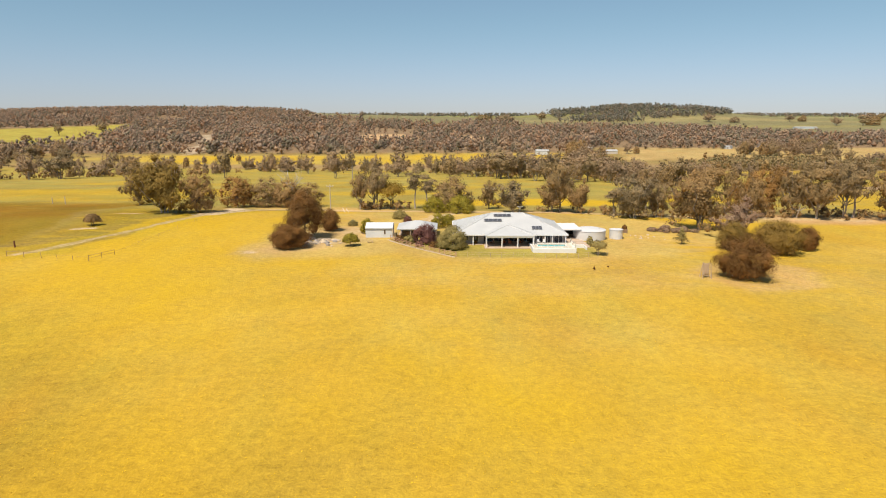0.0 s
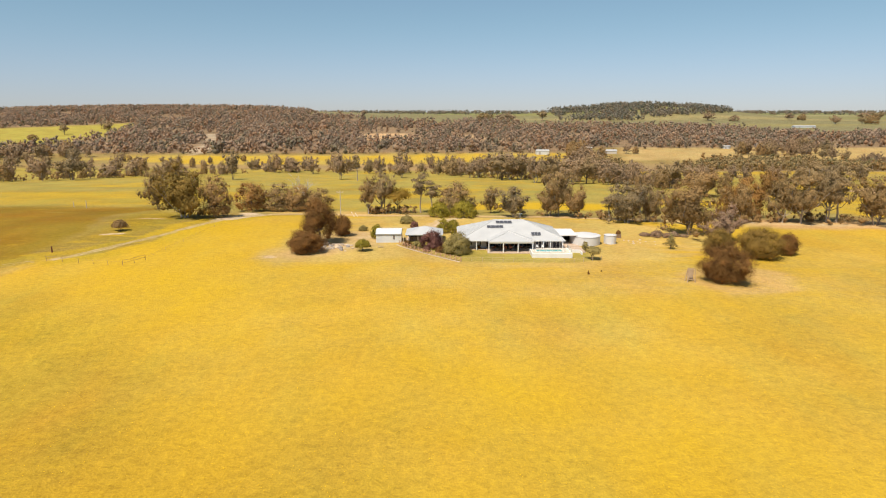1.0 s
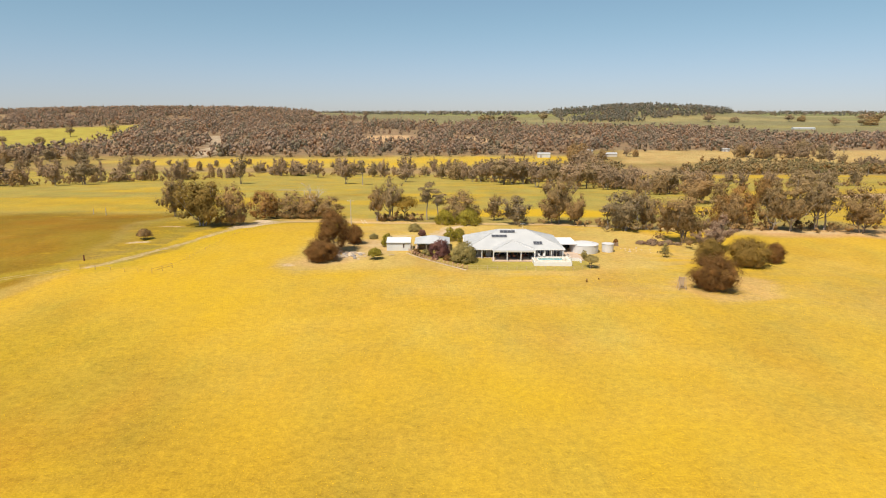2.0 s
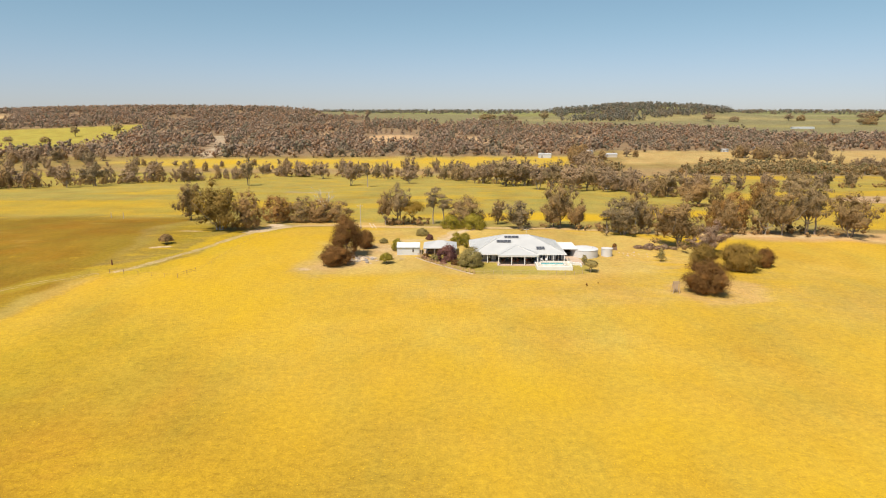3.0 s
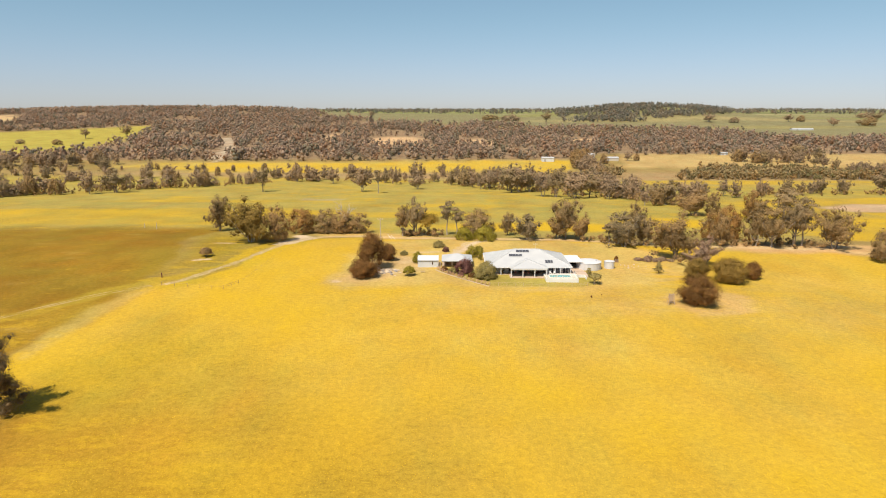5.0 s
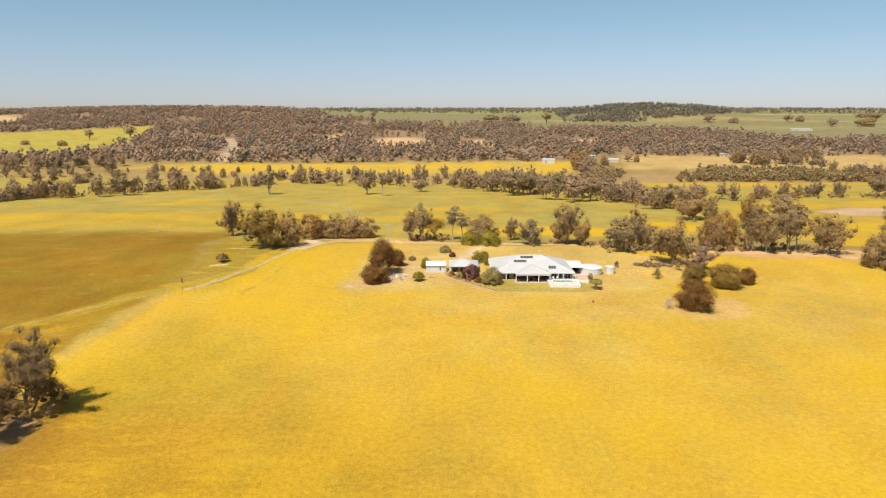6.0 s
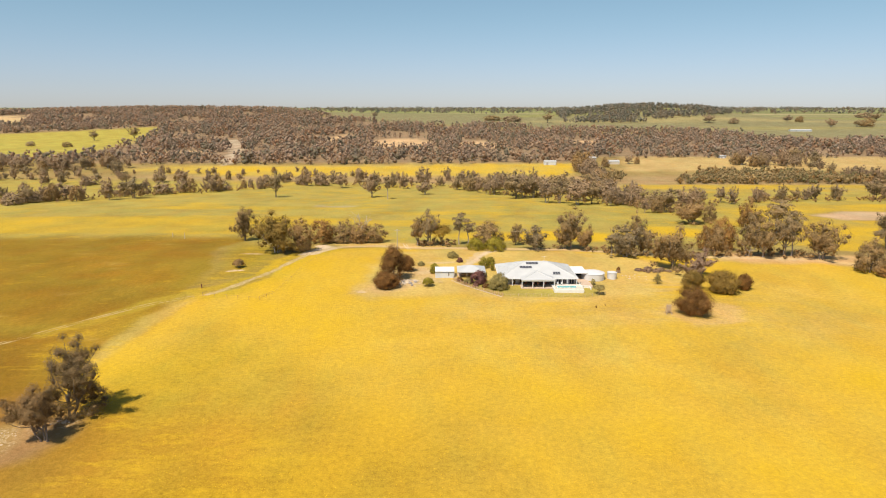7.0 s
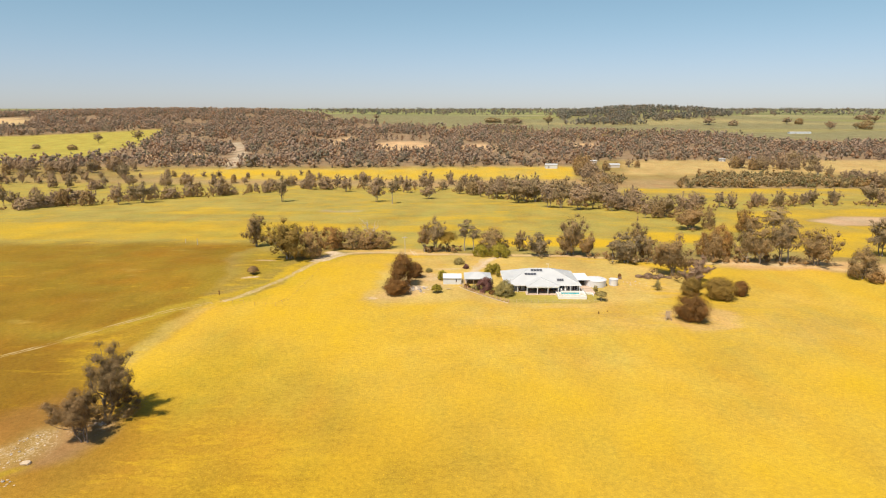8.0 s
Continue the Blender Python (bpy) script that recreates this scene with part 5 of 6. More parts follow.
def lathe_bar(x0, x1, y, z, r):
    bm = bmesh.new()
    rod(bm, (x0, y, z), (x1, y, z), r, r, 10)
    return bm


homestead()


def on_main_roof(x, y):
    return 2.75 + (y - 144.0) * 0.379


def solar_array(xa, xb, ya, yb, n, label):
    """A row of panels lying on the front roof slope."""
    ob = thing("solar_array", (0, 0, 0), label, "solar panel", "solar arrays on the roof")
    w = (xb - xa) / n
    up = Matrix.Translation((0, ya, on_main_roof(0, ya) + 0.17)) @ Matrix.Rotation(math.atan(0.379), 4, "X")
    run = (yb - ya) / math.cos(math.atan(0.379))
    for i in range(n):
        x = xa + i * w
        bm = solid([(x + 0.02, 0, 0, x + w - 0.02, run, 0.035)])
        bmesh.ops.transform(bm, matrix=up, verts=bm.verts[:])
        fr = part("panel", bm, M_ALU, ob, "aluminium panel frame")
        bm = solid([(x + 0.06, 0.04, 0.03, x + w - 0.06, run / 2 - 0.02, 0.042), (x + 0.06, run / 2 + 0.02, 0.03, x + w - 0.06, run - 0.04, 0.042)])
        bmesh.ops.transform(bm, matrix=up, verts=bm.verts[:])
        part("cells", bm, M_PV_SKY_TINT, fr, "dark blue-black solar cells")
    bm = solid([(xa, 0.3, -0.14, xb, 0.36, 0.0), (xa, run - 0.36, -0.14, xb, run - 0.3, 0.0)])
    bmesh.ops.transform(bm, matrix=up, verts=bm.verts[:])
    part("rail", bm, M_ALU, ob)
    return ob


solar_array(12.3, 16.5, 151.6, 152.7, 4, "dark solar panels below the ridge of the pale roof")
solar_array(9.9, 14.1, 149.4, 150.5, 4, "dark solar panels half way up the pale roof slope")
solar_array(20.9, 23.3, 146.0, 147.3, 3, "three dark solar panels above the eave")


def outdoor_chair(x, y, z, turn, label):
    ob = thing("outdoor_chair", (x, y, z), label, "chair", "chairs on the verandah")
    ob.rotation_euler = (0, 0, turn)
    part("seat", solid([(-0.3, -0.3, 0.38, 0.3, 0.3, 0.46)], 0.02), M_CUSHION, ob, "rust cushion")
    part("backrest", solid([(-0.3, 0.26, 0.46, 0.3, 0.34, 0.95)], 0.02), M_CUSHION, ob)
    for sx in (-0.27, 0.23):
        for sy in (-0.28, 0.24):
            part("leg", solid([(sx, sy, 0, sx + 0.05, sy + 0.05, 0.38)]), M_TIMBER, ob)
    return ob


table = thing("outdoor_table", (14.9, 145.0, 0.34), "long timber table under the verandah roof", "table")
part("tabletop", solid([(-1.3, -0.5, 0.70, 1.3, 0.5, 0.75)], 0.01), M_TIMBER, table)
for sx in (-1.2, 1.1):
    for sy in (-0.42, 0.34):
        part("leg", solid([(sx, sy, 0, sx + 0.1, sy + 0.08, 0.70)]), M_TIMBER, table)
for i, (x, y, t) in enumerate(((14.2, 144.2, 3.14), (15.5, 144.2, 3.14), (14.2, 145.9, 0), (15.5, 145.9, 0), (18.2, 144.6, 2.4), (19.0, 145.4, 1.2), (11.4, 144.8, -2.2))):
    outdoor_chair(x, y, 0.34, t, "rust-cushioned outdoor chair on the verandah floor")


def pool():
    ob = thing("swimming_pool", (0, 0, 0), "raised swimming pool with white walls and turquoise water", "pool")
    x0, x1, y0, y1, z = 19.9, 29.5, 136.6, 143.1, 1.05
    part("front_wall", solid([(x0, y0, -0.4, x1, y0 + 0.25, z)], 0.02), M_WHITE, ob, "white rendered pool wall")
    part("side_wall", solid([(x0, y0 + 0.25, -0.4, x0 + 0.25, y1, z)], 0.02), M_WHITE, ob)
    part("side_wall", solid([(x1 - 0.25, y0 + 0.25, -0.4, x1, y1, z)], 0.02), M_WHITE, ob)
    wx0, wx1, wy0, wy1 = 21.4, 27.6, 139.0, 141.3
    part("deck", solid([(x0 + 0.25, y0 + 0.25, z - 0.2, x1 - 0.25, wy0, z - 0.03), (x0 + 0.25, wy1, z - 0.2, x1 - 0.25, y1, z - 0.03), (x0 + 0.25, wy0, z - 0.2, wx0, wy1, z - 0.03), (wx1, wy0, z - 0.2, x1 - 0.25, wy1, z - 0.03)]), M_LIME, ob, "pale cream pool deck paving")
    part("coping", solid([(wx0 - 0.02, wy0 - 0.3, z - 0.03, wx1 + 0.02, wy0, z + 0.02), (wx0 - 0.02, wy1, z - 0.03, wx1 + 0.02, wy1 + 0.3, z + 0.02), (wx0 - 0.3, wy0 - 0.3, z - 0.03, wx0 - 0.02, wy1 + 0.3, z + 0.02), (wx1 + 0.02, wy0 - 0.3, z - 0.03, wx1 + 0.3, wy1 + 0.3, z + 0.02)], 0.01), M_WHITE, ob)
    part("basin", solid([(wx0, wy0, -0.6, wx1, wy1, -0.4), (wx0 - 0.15, wy0, -0.4, wx0, wy1, z - 0.2), (wx1, wy0, -0.4, wx1 + 0.15, wy1, z - 0.2), (wx0, wy0 - 0.15, -0.4, wx1, wy0, z - 0.2), (wx0, wy1, -0.4, wx1, wy1 + 0.15, z - 0.2)]), M_WATER_POOL, ob)
    part("water", solid([(wx0 + 0.01, wy0 + 0.01, z - 0.6, wx1 - 0.01, wy1 - 0.01, z - 0.22)]), M_WATER_POOL, ob, "turquoise pool water")
    part("steps", solid([(19.9, 143.1, -0.2, 21.4, 143.9, 0.7), (19.9, 143.9, -0.2, 21.4, 144.4, 0.5)]), M_PAVE, ob)
    return ob


pool()
for i, (xa, ya, xb, yb) in enumerate(((20.1, 136.8, 29.3, 136.8), (29.3, 136.8, 29.3, 143.0))):
    ob = thing("glass_fence", (0, 0, 1.05), "clear glass pool fence on small white posts", "fence", "pool fence panels")
    n = max(2, int(math.hypot(xb - xa, yb - ya) / 1.5))
    for k in range(n + 1):
        x, y = xa + (xb - xa) * k / n, ya + (yb - ya) * k / n
        part("post", solid([(x - 0.03, y - 0.03, 0, x + 0.03, y + 0.03, 1.1)]), M_FRAME, ob)
        if k < n:
            u, v = x + (xb - xa) / n, y + (yb - ya) / n
            px, py = (0.05, 0.006) if ya == yb else (0.006, 0.05)
            pane = part("pane", solid([(min(x, u) + (px if ya == yb else -px), min(y, v) + (py if xa == xb else -py), 0.08, max(x, u) + (-px if ya == yb else px), max(y, v) + (-py if xa == xb else py), 1.05)]), M_GLASS, ob, "clear glass panel")
            pane.visible_shadow = False
for x, y, t in ((22.0, 142.6, 0.4), (23.2, 142.5, -0.3)):
    ob = thing("pool_chair", (x, y, 1.02), "white moulded chair on the pool deck", "chair", "chairs by the pool")
    ob.rotation_euler = (0, 0, t)
    part("seat", solid([(-0.28, -0.28, 0.38, 0.28, 0.28, 0.43)], 0.02), M_WHITE, ob)
    part("backrest", solid([(-0.28, 0.24, 0.43, 0.28, 0.30, 0.88)], 0.02), M_WHITE, ob)
    for sx in (-0.26, 0.21):
        for sy in (-0.26, 0.21):
            part("leg", solid([(sx, sy, 0, sx + 0.05, sy + 0.05, 0.38)]), M_WHITE, ob)

# patio roof at the east end
ob = thing("patio_cover", (0, 0, 0), "flat white patio roof on posts beside the house", "patio")
part("roof", solid([(29.2, 151.5, 2.55, 33.6, 160.5, 2.68)], 0.02), M_WHITE, ob)
part("fascia", solid([(29.2, 151.40, 2.42, 33.6, 151.48, 2.66), (33.62, 151.4, 2.42, 33.7, 160.5, 2.66)]), M_WHITE, ob)
for x, y in ((33.4, 151.7), (33.4, 156.0), (33.4, 160.2), (29.6, 151.7)):
    part("post", solid([(x - 0.06, y - 0.06, -0.2, x + 0.06, y + 0.06, 2.55)]), M_WHITE, ob)
part("floor", solid([(29.1, 149.0, -0.3, 33.8, 160.4, 0.14)]), M_PAVE, ob)
# near-black sheet: the shade under the patio roof put into its colour
part("screen", solid([(30.6, 158.0, 0.14, 33.2, 158.2, 2.4)]), M_DARK, ob, "shaded back wall")
ob = thing("garden_wall", (0, 0, 0), "low white retaining wall stepping down beside the pool", "wall")
part("wall", solid([(29.6, 142.2, -0.3, 32.4, 142.5, 0.75), (32.4, 140.2, -0.3, 32.7, 142.5, 0.55)], 0.02), M_WHITE, ob)
part("paving", solid([(29.6, 142.6, -0.3, 34.0, 148.8, 0.12)]), M_PAVE, ob)


def water_tank(x, y, r, h, label):
    """A round steel tank: ribbed wall, low cone roof with a rim, hatch and outlet."""
    z = lie(x, y)
    ob = thing("water_tank", (x, y, z), label, "water tank", "rainwater tanks")
    prof = [(r, -0.2)]
    k = int(h / 0.3)
    for i in range(k):
        prof += [(r, h * i / k + 0.02), (r + 0.012, h * (i + 0.25) / k), (r + 0.012, h * (i + 0.75) / k), (r, h * (i + 1) / k - 0.02)]
    part("wall", lathe(prof + [(r, h)], 48), M_TANK, ob, "ribbed cream steel wall")
    part("roof", lathe([(r + 0.08, h - 0.06), (r + 0.10, h + 0.02), (r * 0.6, h + 0.10 * r), (0, h + 0.16 * r)], 48), M_TANK, ob, "low conical tank roof")
    part("hatch", lathe([(0.3, h + 0.1 * r), (0.3, h + 0.1 * r + 0.14), (0, h + 0.1 * r + 0.16)], 16, r * 0.55, -r * 0.2), M_TANK, ob)
    bm = bmesh.new()
    rod(bm, (-r * 0.7, -r * 0.72, 0.2), (-r * 0.8, -r * 0.85, 0.2), 0.05, 0.05, 8)
    part("outlet", bm, M_ALU, ob)
    return ob


water_tank(36.2, 154.2, 3.95, 2.25, "wide cream steel rainwater tank beside the house")
water_tank(43.0, 154.6, 1.6, 2.3, "small round cream water tank beside a wide one")


def shed():
    ob = thing("shed", (0, 0, 0), "small white steel garden shed with a gabled roof", "shed")
    x0, x1, y0, y1 = -19.1, -12.5, 153.5, 159.1
    z0, ze = 0.0, 2.55
    part("front_wall", solid([(x0, y0, z0, -14.6, y0 + 0.08, ze), (-14.1, y0, z0, x1, y0 + 0.08, ze), (-14.6, y0, z0, -14.1, y0 + 0.08, 1.0), (-14.6, y0, 2.2, -14.1, y0 + 0.08, ze)]), M_SHED, ob, "white steel cladding")
    part("back_wall", solid([(x0, y1 - 0.08, z0, x1, y1, ze)]), M_SHED, ob)
    ym, zt = (y0 + y1) / 2, 3.5
    for x in (x0, x1 - 0.08):
        bm = faces([(x, y0 + 0.08, z0), (x, y1 - 0.08, z0), (x, y1 - 0.08, ze), (x, ym, zt - 0.05), (x, y0 + 0.08, ze)], [(0, 1, 2, 3, 4)])
        ext = bmesh.ops.extrude_face_region(bm, geom=bm.faces[:])
        bmesh.ops.translate(bm, vec=(0.08, 0, 0), verts=[g for g in ext["geom"] if isinstance(g, bmesh.types.BMVert)])
        bmesh.ops.recalc_face_normals(bm, faces=bm.faces[:])
        part("end_wall", bm, M_SHED, ob)
    rf = part("roof", slab_of([(x0 - 0.1, y0 - 0.15, ze), (x1 + 0.1, y0 - 0.15, ze), (x1 + 0.1, ym, zt), (x0 - 0.1, ym, zt), (x1 + 0.1, y1 + 0.15, ze), (x0 - 0.1, y1 + 0.15, ze)], [(0, 1, 2, 3), (3, 2, 4, 5)], 0.05), M_SHED, ob, "pale blue-white steel roof")
    bm = bmesh.new()
    rod(bm, (x0 - 0.1, ym, zt + 0.01), (x1 + 0.1, ym, zt + 0.01), 0.08, 0.08, 6)
    part("ridge_cap", bm, M_SHED, rf)
    part("gutter", solid([(x0 - 0.1, y0 - 0.24, ze - 0.14, x1 + 0.1, y0 - 0.15, ze - 0.02)]), M_ALU, ob)
    w = part("window", solid([(-14.6, y0 - 0.03, 1.0, -14.1, y0 - 0.005, 2.2)]), M_FRAME, ob)
    part("pane", solid([(-14.54, y0 - 0.045, 1.06, -14.16, y0 - 0.032, 2.14)]), M_DARK, w, "dark narrow pane")
    return ob


shed()


def carport():
    ob = thing("carport", (0, 0, 0), "open carport with a pale hipped metal roof and timber posts", "carport")
    x0, x1, y0, y1, ze, zt = -11.4, -1.4, 153.0, 162.0, 2.4, 3.9
    ym = (y0 + y1) / 2
    part("roof", slab_of([(x0, y0, ze), (x1, y0, ze), (x1, y1, ze), (x0, y1, ze), (x0 + 4.4, ym, zt), (x1 - 4.4, ym, zt)], [(0, 1, 5, 4), (1, 2, 5), (2, 3, 4, 5), (3, 0, 4)], 0.08), M_ROOF, ob, "pale hipped roof sheets")
    part("beam", solid([(x0 + 0.2, y0 + 0.2, ze - 0.28, x1 - 0.2, y0 + 0.35, ze - 0.09), (x0 + 0.2, y1 - 0.35, ze - 0.28, x1 - 0.2, y1 - 0.2, ze - 0.09)]), M_WHITE, ob)
    for x in (x0 + 0.3, -8.0, -4.7, x1 - 0.3):
        for y in (y0 + 0.28, y1 - 0.28):
            part("post", solid([(x - 0.08, y - 0.08, -0.2, x + 0.08, y + 0.08, ze - 0.28)]), M_PALEWOOD, ob, "pale timber post")
    part("back_wall", solid([(x0 + 0.4, y1 - 0.7, -0.1, x1 - 0.4, y1 - 0.6, 2.1)]), M_RENDER, ob)
    part("floor", solid([(x0 + 0.2, y0 + 0.1, -0.2, x1 - 0.2, y1 - 0.2, 0.22)]), M_PAVE, ob)
    return ob


carport()
for i, (x, y, w, h) in enumerate(((-9.3, 156.0, 1.8, 1.2), (-6.6, 156.4, 2.2, 1.5), (-3.6, 156.2, 1.6, 1.0))):
    ob = thing("storage_crate", (x, y, 0.22), "stacked brown timber crate stored under the carport", "crate", "crates under the carport")
    for k in range(4):
        part("slat", solid([(-w / 2, -0.6, h * k / 4 + 0.02, w / 2, -0.56, h * (k + 1) / 4 - 0.03)]), M_TIMBER, ob)
    part("body", solid([(-w / 2, -0.555, 0, w / 2, 0.6, h)], 0.01), M_DARK, ob)
for i, x in enumerate((-12.0, -11.7, -11.2, -10.8)):
    ob = thing("timber_plank", (x, 152.0 + 0.1 * i, lie(x, 152)), "pale plank leaning against the carport", "plank", "planks by the carport")
    bm = bmesh.new()
    rod(bm, (0, -0.9 + 0.3 * i, 0.0), (0.3 * (i - 1.5), 1.0, 2.1), 0.09, 0.08, 4)
    part("board", bm, M_PALEWOOD, ob)


# ---- fences, poles and yard things ----
def rail_fence(name, pts, spacing, height, rails, material, label, r_post=0.06, r_rail=0.035):
    """Posts at even steps with rails between them, following the ground."""
    ob = thing(name, (pts[0][0], pts[0][1], 0), label, "fence")
    ox, oy = pts[0]
    stops = []
    for (ax, ay), (bx, by) in zip(pts, pts[1:]):
        n = max(1, round(math.hypot(bx - ax, by - ay) / spacing))
        stops += [(ax + (bx - ax) * k / n, ay + (by - ay) * k / n) for k in range(n)]
    stops.append(pts[-1])
    for x, y in stops:
        z = lie(x, y)
        bm = bmesh.new()
        rod(bm, (x - ox, y - oy, z - 0.3), (x - ox, y - oy, z + height), r_post, r_post * 0.9, 6)
        part("post", bm, material, ob)
    for (ax, ay), (bx, by) in zip(stops, stops[1:]):
        for f in rails:
            bm = bmesh.new()
            rod(bm, (ax - ox, ay - oy, lie(ax, ay) + height * f), (bx - ox, by - oy, lie(bx, by) + height * f), r_rail, r_rail, 4)
            part("rail", bm, material, ob)
    return ob


rail_fence("garden_fence", [(-12.8, 151.0), (-9.6, 145.6), (-6.3, 140.9), (-2.0, 136.6), (2.7, 132.7)], 1.7, 1.15, (0.3, 0.6, 0.9), M_FENCE, "brown post and rail garden fence round the yard", 0.09, 0.05)
rail_fence("wire_fence", [(2.9, 132.6), (15.0, 132.2), (29.0, 132.2), (36.0, 135.0)], 2.5, 1.1, (0.55, 0.95), M_PALEWOOD, "light wire fence with slim pale posts along the lawn", 0.05, 0.022)
ob = thing("garden_edging", (0, 0, 0), "pale stone edging along the garden fence", "edging")
for i in range(34):
    f = i / 33
    x, y = -13.2 + 15.4 * f, 150.2 - 18.0 * f ** 0.85
    bm = solid([(x - 0.3, y - 0.16, lie(x, y) - 0.1, x + 0.3, y + 0.16, lie(x, y) + 0.16)], 0.04)
    part("stone", bm, M_ROCK, ob)
rail_fence("yard_rails", [(-92.0, 130.2), (-88.0, 129.6), (-84.0, 129.0)], 4.0, 1.25, (0.9,), M_TIMBER, "old timber rails beside the farm track", 0.055, 0.03)
rail_fence("yard_rails", [(-73.2, 127.4), (-70.4, 132.4)], 3.0, 1.3, (0.5, 0.9), M_TIMBER, "weathered timber corner rails of a stock yard", 0.055, 0.03)
rail_fence("wire_fence", [(-84.0, 129.0), (-73.2, 127.4)], 3.6, 1.0, (0.9,), M_TIMBER, "sagging wire fence on timber posts", 0.05, 0.012)
rail_fence("wire_fence", [(-70.4, 132.4), (-68.6, 150), (-67.6, 170), (-62, 196)], 9.0, 0.9, (0.5, 0.8), M_TIMBER, "wire fence on timber posts along the track", 0.03, 0.01)
ob = thing("gate_post", (-95.0, 137.4, lie(-95, 137.4)), "thick rust-red gate post beside the track", "post")
part("post", lathe([(0.17, -0.3), (0.16, 1.45), (0.13, 1.5), (0, 1.52)], 12), M_RUST, ob)


def power_pole(x, y, h, label, arm=True):
    z = lie(x, y)
    ob = thing("power_pole", (x, y, z), label, "pole", "power poles")
    bm = bmesh.new()
    rod(bm, (0, 0, -0.5), (0, 0, h), 0.16, 0.11, 8)
    part("pole", bm, M_DEADWOOD, ob, "pale timber pole")
    if arm:
        part("crossarm", solid([(-1.1, -0.16, h - 0.6, 1.1, -0.02, h - 0.45)]), M_DEADWOOD, ob)
        for k in (-1.0, 0.0, 1.0):
            part("insulator", lathe([(0.05, h - 0.45), (0.07, h - 0.35), (0.04, h - 0.25), (0, h - 0.24)], 8, k, -0.09), M_WHITE, ob)
    return ob


power_pole(-36.0, 201.0, 9.0, "tall pale power pole with a crossarm behind the house")
power_pole(-138.5, 230.5, 3.0, "short white marker post in the paddock", False)
power_pole(-146.0, 235.0, 2.2, "short white marker post beside another in the paddock", False)


def dead_tree(x, y, h, seed, label):
    rng = np.random.default_rng(seed)
    ob = thing("dead_tree", (x, y, lie(x, y)), label, "tree")
    bm = bmesh.new()
    top = Vector((0.3, 0, h * 0.5))
    limb(bm, rng, (0, 0, -0.3), top, 0.5, 0.32, 4, 0.05)
    part("trunk", bm, M_DEADWOOD, ob)
    for k in range(6):
        a = k * 1.05
        end = top + Vector((math.cos(a) * h * 0.3, math.sin(a) * h * 0.2, h * (0.25 + 0.22 * rng.random())))
        bm = bmesh.new()
        limb(bm, rng, top - Vector((0, 0, 0.4 + 0.3 * k)), end, 0.22, 0.06, 4, 0.15)
        for _ in range(3):
            d = Vector(rng.normal(size=3)) * 0.12 * h
            rod(bm, end.lerp(top, 0.3), end + d, 0.06, 0.02, 4)
        part("branch", bm, M_DEADWOOD, ob)


dead_tree(-54.0, 225.0, 13.3, 3, "bleached dead tree with bare forked branches")


def boulder(name, x, y, size, seed, material, label, group):
    """An uneven stone, flattened, sunk a little into the ground."""
    rng = np.random.default_rng(seed)
    bm = bmesh.new()
    bmesh.ops.create_icosphere(bm, subdivisions=2, radius=1.0)
    ph = rng.random(3) * 6
    for v in bm.verts:
        k = 1 + 0.18 * math.sin(3 * v.co.x + ph[0]) + 0.16 * math.sin(4 * v.co.y + ph[1]) + 0.12 * math.sin(5 * v.co.z + ph[2]) + 0.07 * rng.normal()
        v.co = Vector((v.co.x * k * size, v.co.y * k * size * 0.8, v.co.z * k * size * 0.55))
    me = bpy.data.meshes.new(name)
    bm.to_mesh(me)
    bm.free()
    me.materials.append(material)
    ob = new(name, me)
    ob.location, ob.rotation_euler = (x, y, lie(x, y) + size * 0.12), (0, 0, rng.random() * 6)
    return tagged(ob, label, "rock", group)


rng = np.random.default_rng(77)
for i in range(130):
    k = int(rng.integers(0, 9))
    cx, cy = ((-98.6, 47.2), (-101.0, 46.6), (-100.0, 44.5), (-98.2, 42.6), (-101.8, 41.4), (-99.4, 37.6), (-103.0, 36.0), (-102.0, 32.0), (-96.2, 31.7))[k]
    x, y = cx + rng.normal() * 1.0, cy + rng.normal() * 0.9
    boulder("rock", x, y, 0.06 + 0.30 * rng.random() ** 3, 500 + i, (M_ROCK, M_ROCK, M_GRANITE)[i % 3], "pale limestone rock lying in the stony paddock corner", "rocks in the paddock corner")
boulder("rock", -96.2, 37.5, 0.85, 498, M_ROCK, "large white limestone slab in the stony paddock corner", "rocks in the paddock corner")
for i in range(9):
    boulder("rock", -90.6 + 1.2 * rng.normal(), 52.6 + 0.5 * rng.normal(), 0.2 + 0.3 * rng.random(), 480 + i, (M_ROCK, M_GRANITE)[i % 2], "pale stone lying under the paddock tree", "rocks in the paddock corner")
for i in range(56):
    x, y = -29.8 + 3.2 * rng.normal(), 147.6 + 1.8 * rng.normal()
    if math.hypot(x + 35.4, y - 141.2) > 4.2 and math.hypot(x + 34.2, y - 151.5) > 1.5:
        boulder("rock", x, y, 0.3 + 0.7 * rng.random() ** 2, 600 + i, (M_ROCK, M_GRANITE)[i % 2], "grey-white stone on bare ground beside the sheoaks", "stones by the house yard")
for i in range(14):
    boulder("rock", 46 + 10 * rng.random(), 154 + 6 * rng.random(), 0.15 + 0.3 * rng.random(), 700 + i, M_ROCK, "pale stone lying on dry grass past the tanks", "stones past the tanks")
ob = thing("water_trough", (-28.6, 149.6, lie(-28.6, 149.6)), "long pale concrete stock trough on bare ground", "trough")
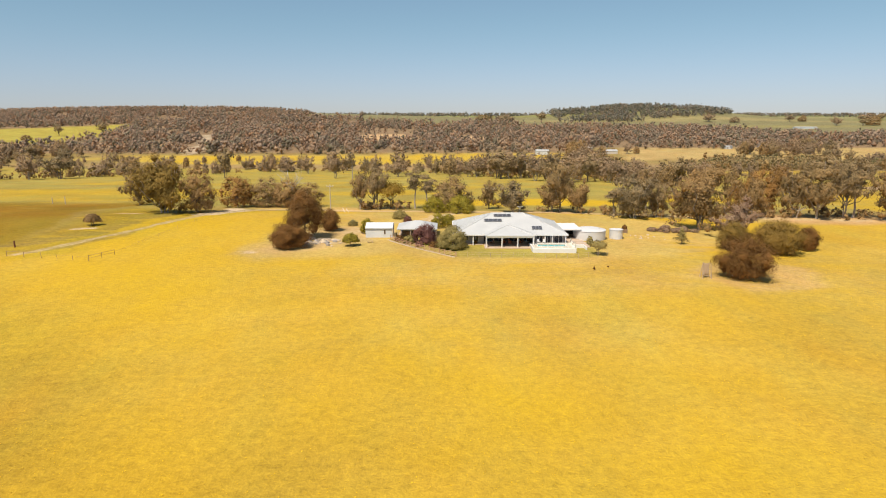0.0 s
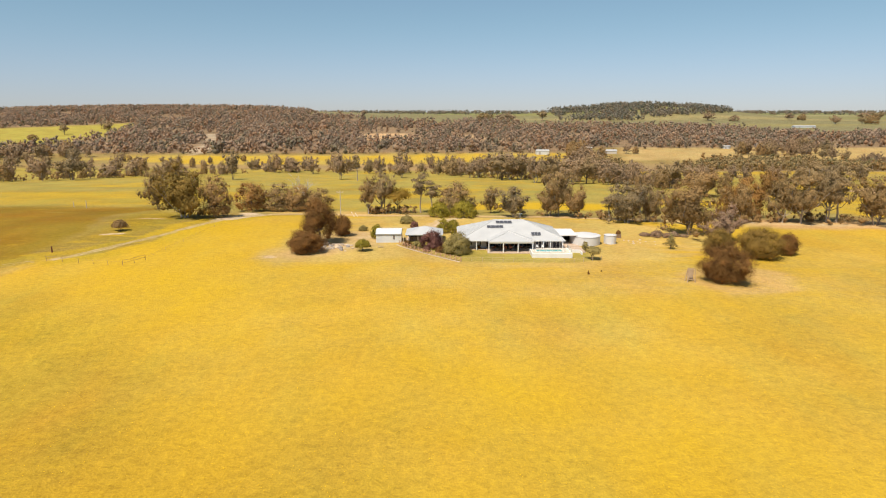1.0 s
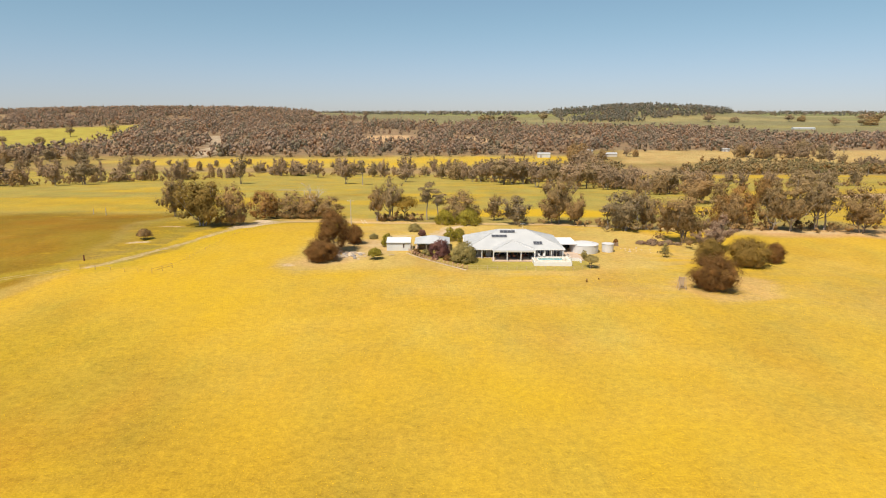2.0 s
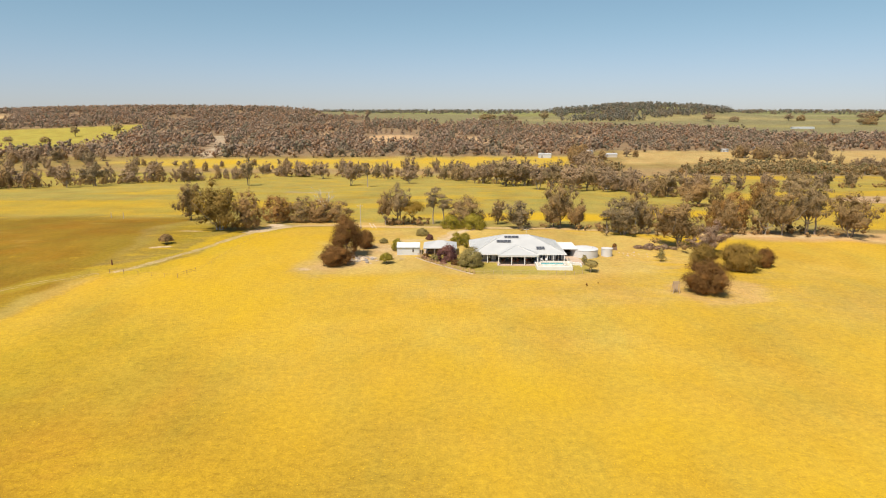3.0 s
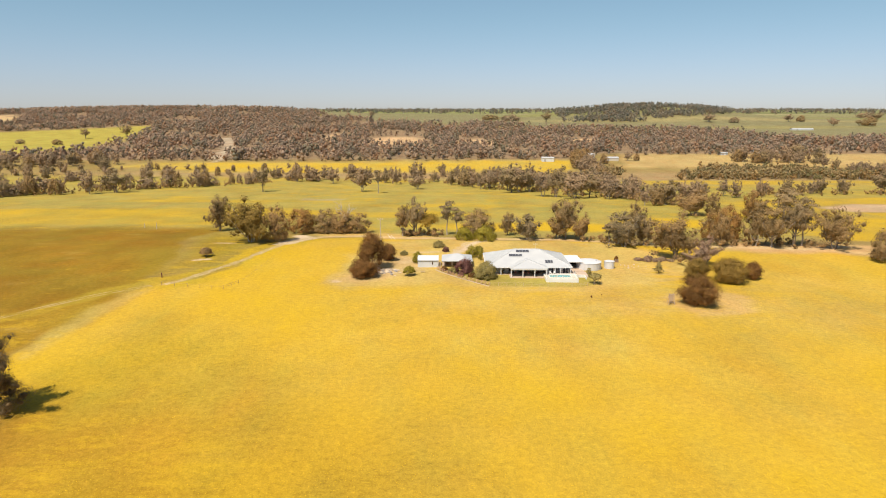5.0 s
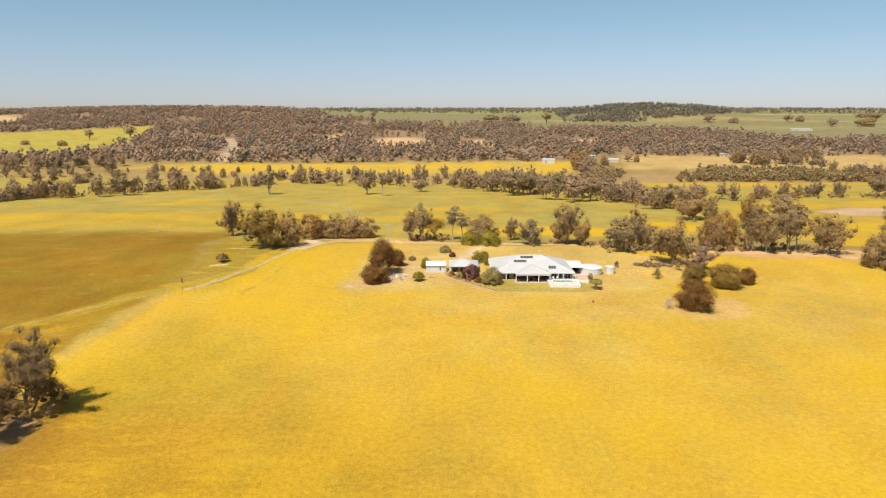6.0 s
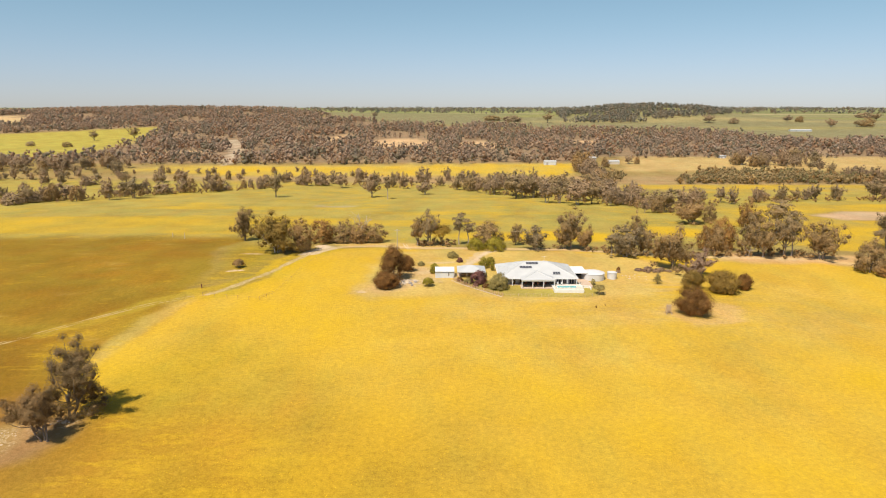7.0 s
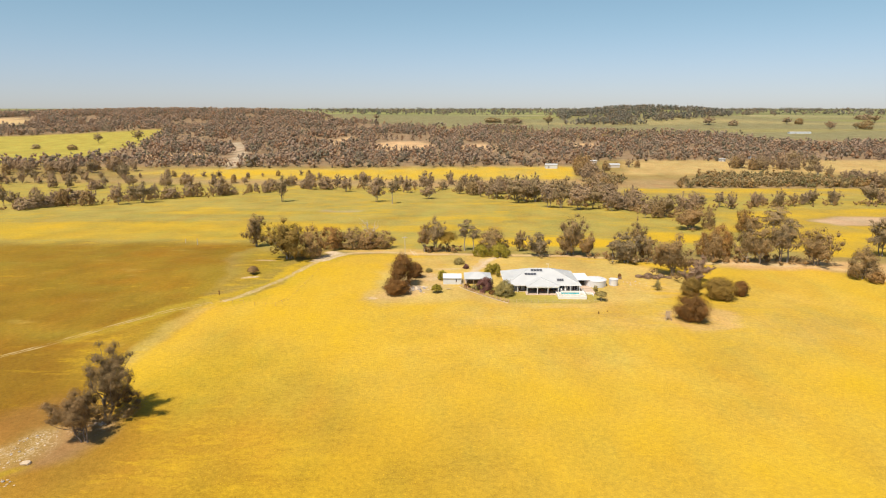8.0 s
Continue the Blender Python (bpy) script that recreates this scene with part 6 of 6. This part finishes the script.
part("basin", solid([(-1.6, -0.45, 0, 1.6, -0.35, 0.55), (-1.6, 0.35, 0, 1.6, 0.45, 0.55), (-1.6, -0.35, 0, -1.5, 0.35, 0.55), (1.5, -0.35, 0, 1.6, 0.35, 0.55), (-1.5, -0.35, 0, 1.5, 0.35, 0.12)]), M_ROCK, ob)
part("water", solid([(-1.5, -0.35, 0.12, 1.5, 0.35, 0.42)]), M_PV, ob)
ob = thing("garden_bench", (-17.2, 147.0, lie(-17.2, 147)), "small pale bench on the yard grass", "bench")
part("seat", solid([(-0.7, -0.2, 0.38, 0.7, 0.2, 0.45)], 0.01), M_PALEWOOD, ob)
for x in (-0.6, 0.5):
    part("leg", solid([(x, -0.18, 0, x + 0.1, 0.18, 0.38)]), M_PALEWOOD, ob)
ob = thing("planter_box", (47.6, 163.2, lie(47.6, 163.2)), "upright brown timber box with a plant in it", "planter")
part("box", solid([(-0.6, -0.6, -0.1, 0.6, 0.6, 1.0)], 0.02), M_TIMBER, ob)
for k in range(5):
    part("slat", solid([(-0.6 + 0.24 * k + 0.01, -0.63, 0.0, -0.6 + 0.24 * (k + 1) - 0.01, -0.605, 1.0)]), M_TIMBER, ob)
ob = thing("climbing_frame", (50.6, 117.4, lie(50.6, 117.4)), "pale timber climbing frame leaning beside a sheoak", "frame")
for x, y in ((-1.0, -0.7), (0.4, -0.7), (-1.0, 0.7), (0.4, 0.7)):
    bm = bmesh.new()
    rod(bm, (x * 1.2, y, -0.2), (x * 0.8, y * 0.6, 2.9), 0.09, 0.07, 6)
    part("post", bm, M_PALEWOOD, ob)
for z in (0.6, 1.2, 1.8, 2.4, 2.8):
    bm = bmesh.new()
    rod(bm, (-1.1, -0.6, z), (0.4, -0.6, z), 0.05, 0.05, 5)
    part("rung", bm, M_PALEWOOD, ob)
part("panel", solid([(-0.8, 0.5, 0.4, 0.3, 0.56, 2.7)]), M_PALEWOOD, ob)


def farm_shed(x, y, w, d, h, wall, label, turn=0.0):
    z = lie(x, y)
    ob = thing("farm_shed", (x, y, z), label, "shed", "far farm buildings")
    ob.rotation_euler = (0, 0, turn)
    part("wall", solid([(-w / 2, -d / 2, -0.5, w / 2, -d / 2 + 0.2, h), (-w / 2, d / 2 - 0.2, -0.5, w / 2, d / 2, h), (-w / 2, -d / 2 + 0.2, -0.5, -w / 2 + 0.2, d / 2 - 0.2, h), (w / 2 - 0.2, -d / 2 + 0.2, -0.5, w / 2, d / 2 - 0.2, h)]), wall, ob)
    part("roof", slab_of([(-w / 2 - 0.4, -d / 2 - 0.4, h), (w / 2 + 0.4, -d / 2 - 0.4, h), (w / 2 + 0.4, 0, h + d * 0.14), (-w / 2 - 0.4, 0, h + d * 0.14), (w / 2 + 0.4, d / 2 + 0.4, h), (-w / 2 - 0.4, d / 2 + 0.4, h)], [(0, 1, 2, 3), (3, 2, 4, 5)], 0.12), M_ROOF, ob, "pale metal roof")
    part("doorway", solid([(-w / 4 - 1.1, -d / 2 - 0.03, -0.1, -w / 4 + 1.1, -d / 2 - 0.005, h * 0.72)]), M_RENDER, ob, "grey roller door")
    return ob


farm_shed(112.5, 727, 14.5, 9, 4.2, M_SHED, "white farm shed at the edge of a far yellow field")
farm_shed(191, 735, 17, 10, 3.2, M_LIME, "cream farmhouse with a pale roof among trees")
farm_shed(171, 765, 12, 9, 3.4, M_LIME, "cream outbuilding half hidden by trees", 0.3)
farm_shed(408, 815, 14, 9, 3.4, M_SHED, "far white house among trees")
farm_shed(352, 790, 8, 6, 3.0, M_SHED, "small far white shed under dark trees")
farm_shed(-575, 668, 34, 12, 3.2, M_SHED, "long low white shed in the valley")
farm_shed(725, 1290, 44, 10, 2.6, M_SHED, "long white shed on far green fields")
ob = thing("roof_antenna", (18.9, 154.2, 5.9), "white television antenna on the roof ridge", "antenna")
bm = bmesh.new()
rod(bm, (0, 0, 0), (0, 0, 2.0), 0.04, 0.03, 6)
part("mast", bm, M_FRAME, ob)
bm = bmesh.new()
rod(bm, (-0.7, 0, 1.9), (0.7, 0, 1.9), 0.03, 0.03, 4)
part("boom", bm, M_FRAME, ob)
for k in range(5):
    bm = bmesh.new()
    rod(bm, (-0.6 + 0.3 * k, -0.45, 1.9), (-0.6 + 0.3 * k, 0.45, 1.9), 0.02, 0.02, 4)
    part("element", bm, M_FRAME, ob)
for x0, y0, x1, y1 in ((-34.6, 216.0, -31.6, 202.0), (-33.0, 214.0, -30.4, 202.0)):
    ob = thing("irrigation_pipe", (x0, y0, lie(x0, y0)), "long white pipe lying on the back paddock", "pipe", "pipes on the grass")
    bm = bmesh.new()
    for k in range(4):
        a, b = k / 4, (k + 1) / 4
        p = (x0 + (x1 - x0) * a, y0 + (y1 - y0) * a)
        q = (x0 + (x1 - x0) * b, y0 + (y1 - y0) * b)
        rod(bm, (p[0] - x0, p[1] - y0, lie(*p) - lie(x0, y0) + 0.1), (q[0] - x0, q[1] - y0, lie(*q) - lie(x0, y0) + 0.1), 0.06, 0.06, 6)
    part("pipe", bm, M_WHITE, ob)
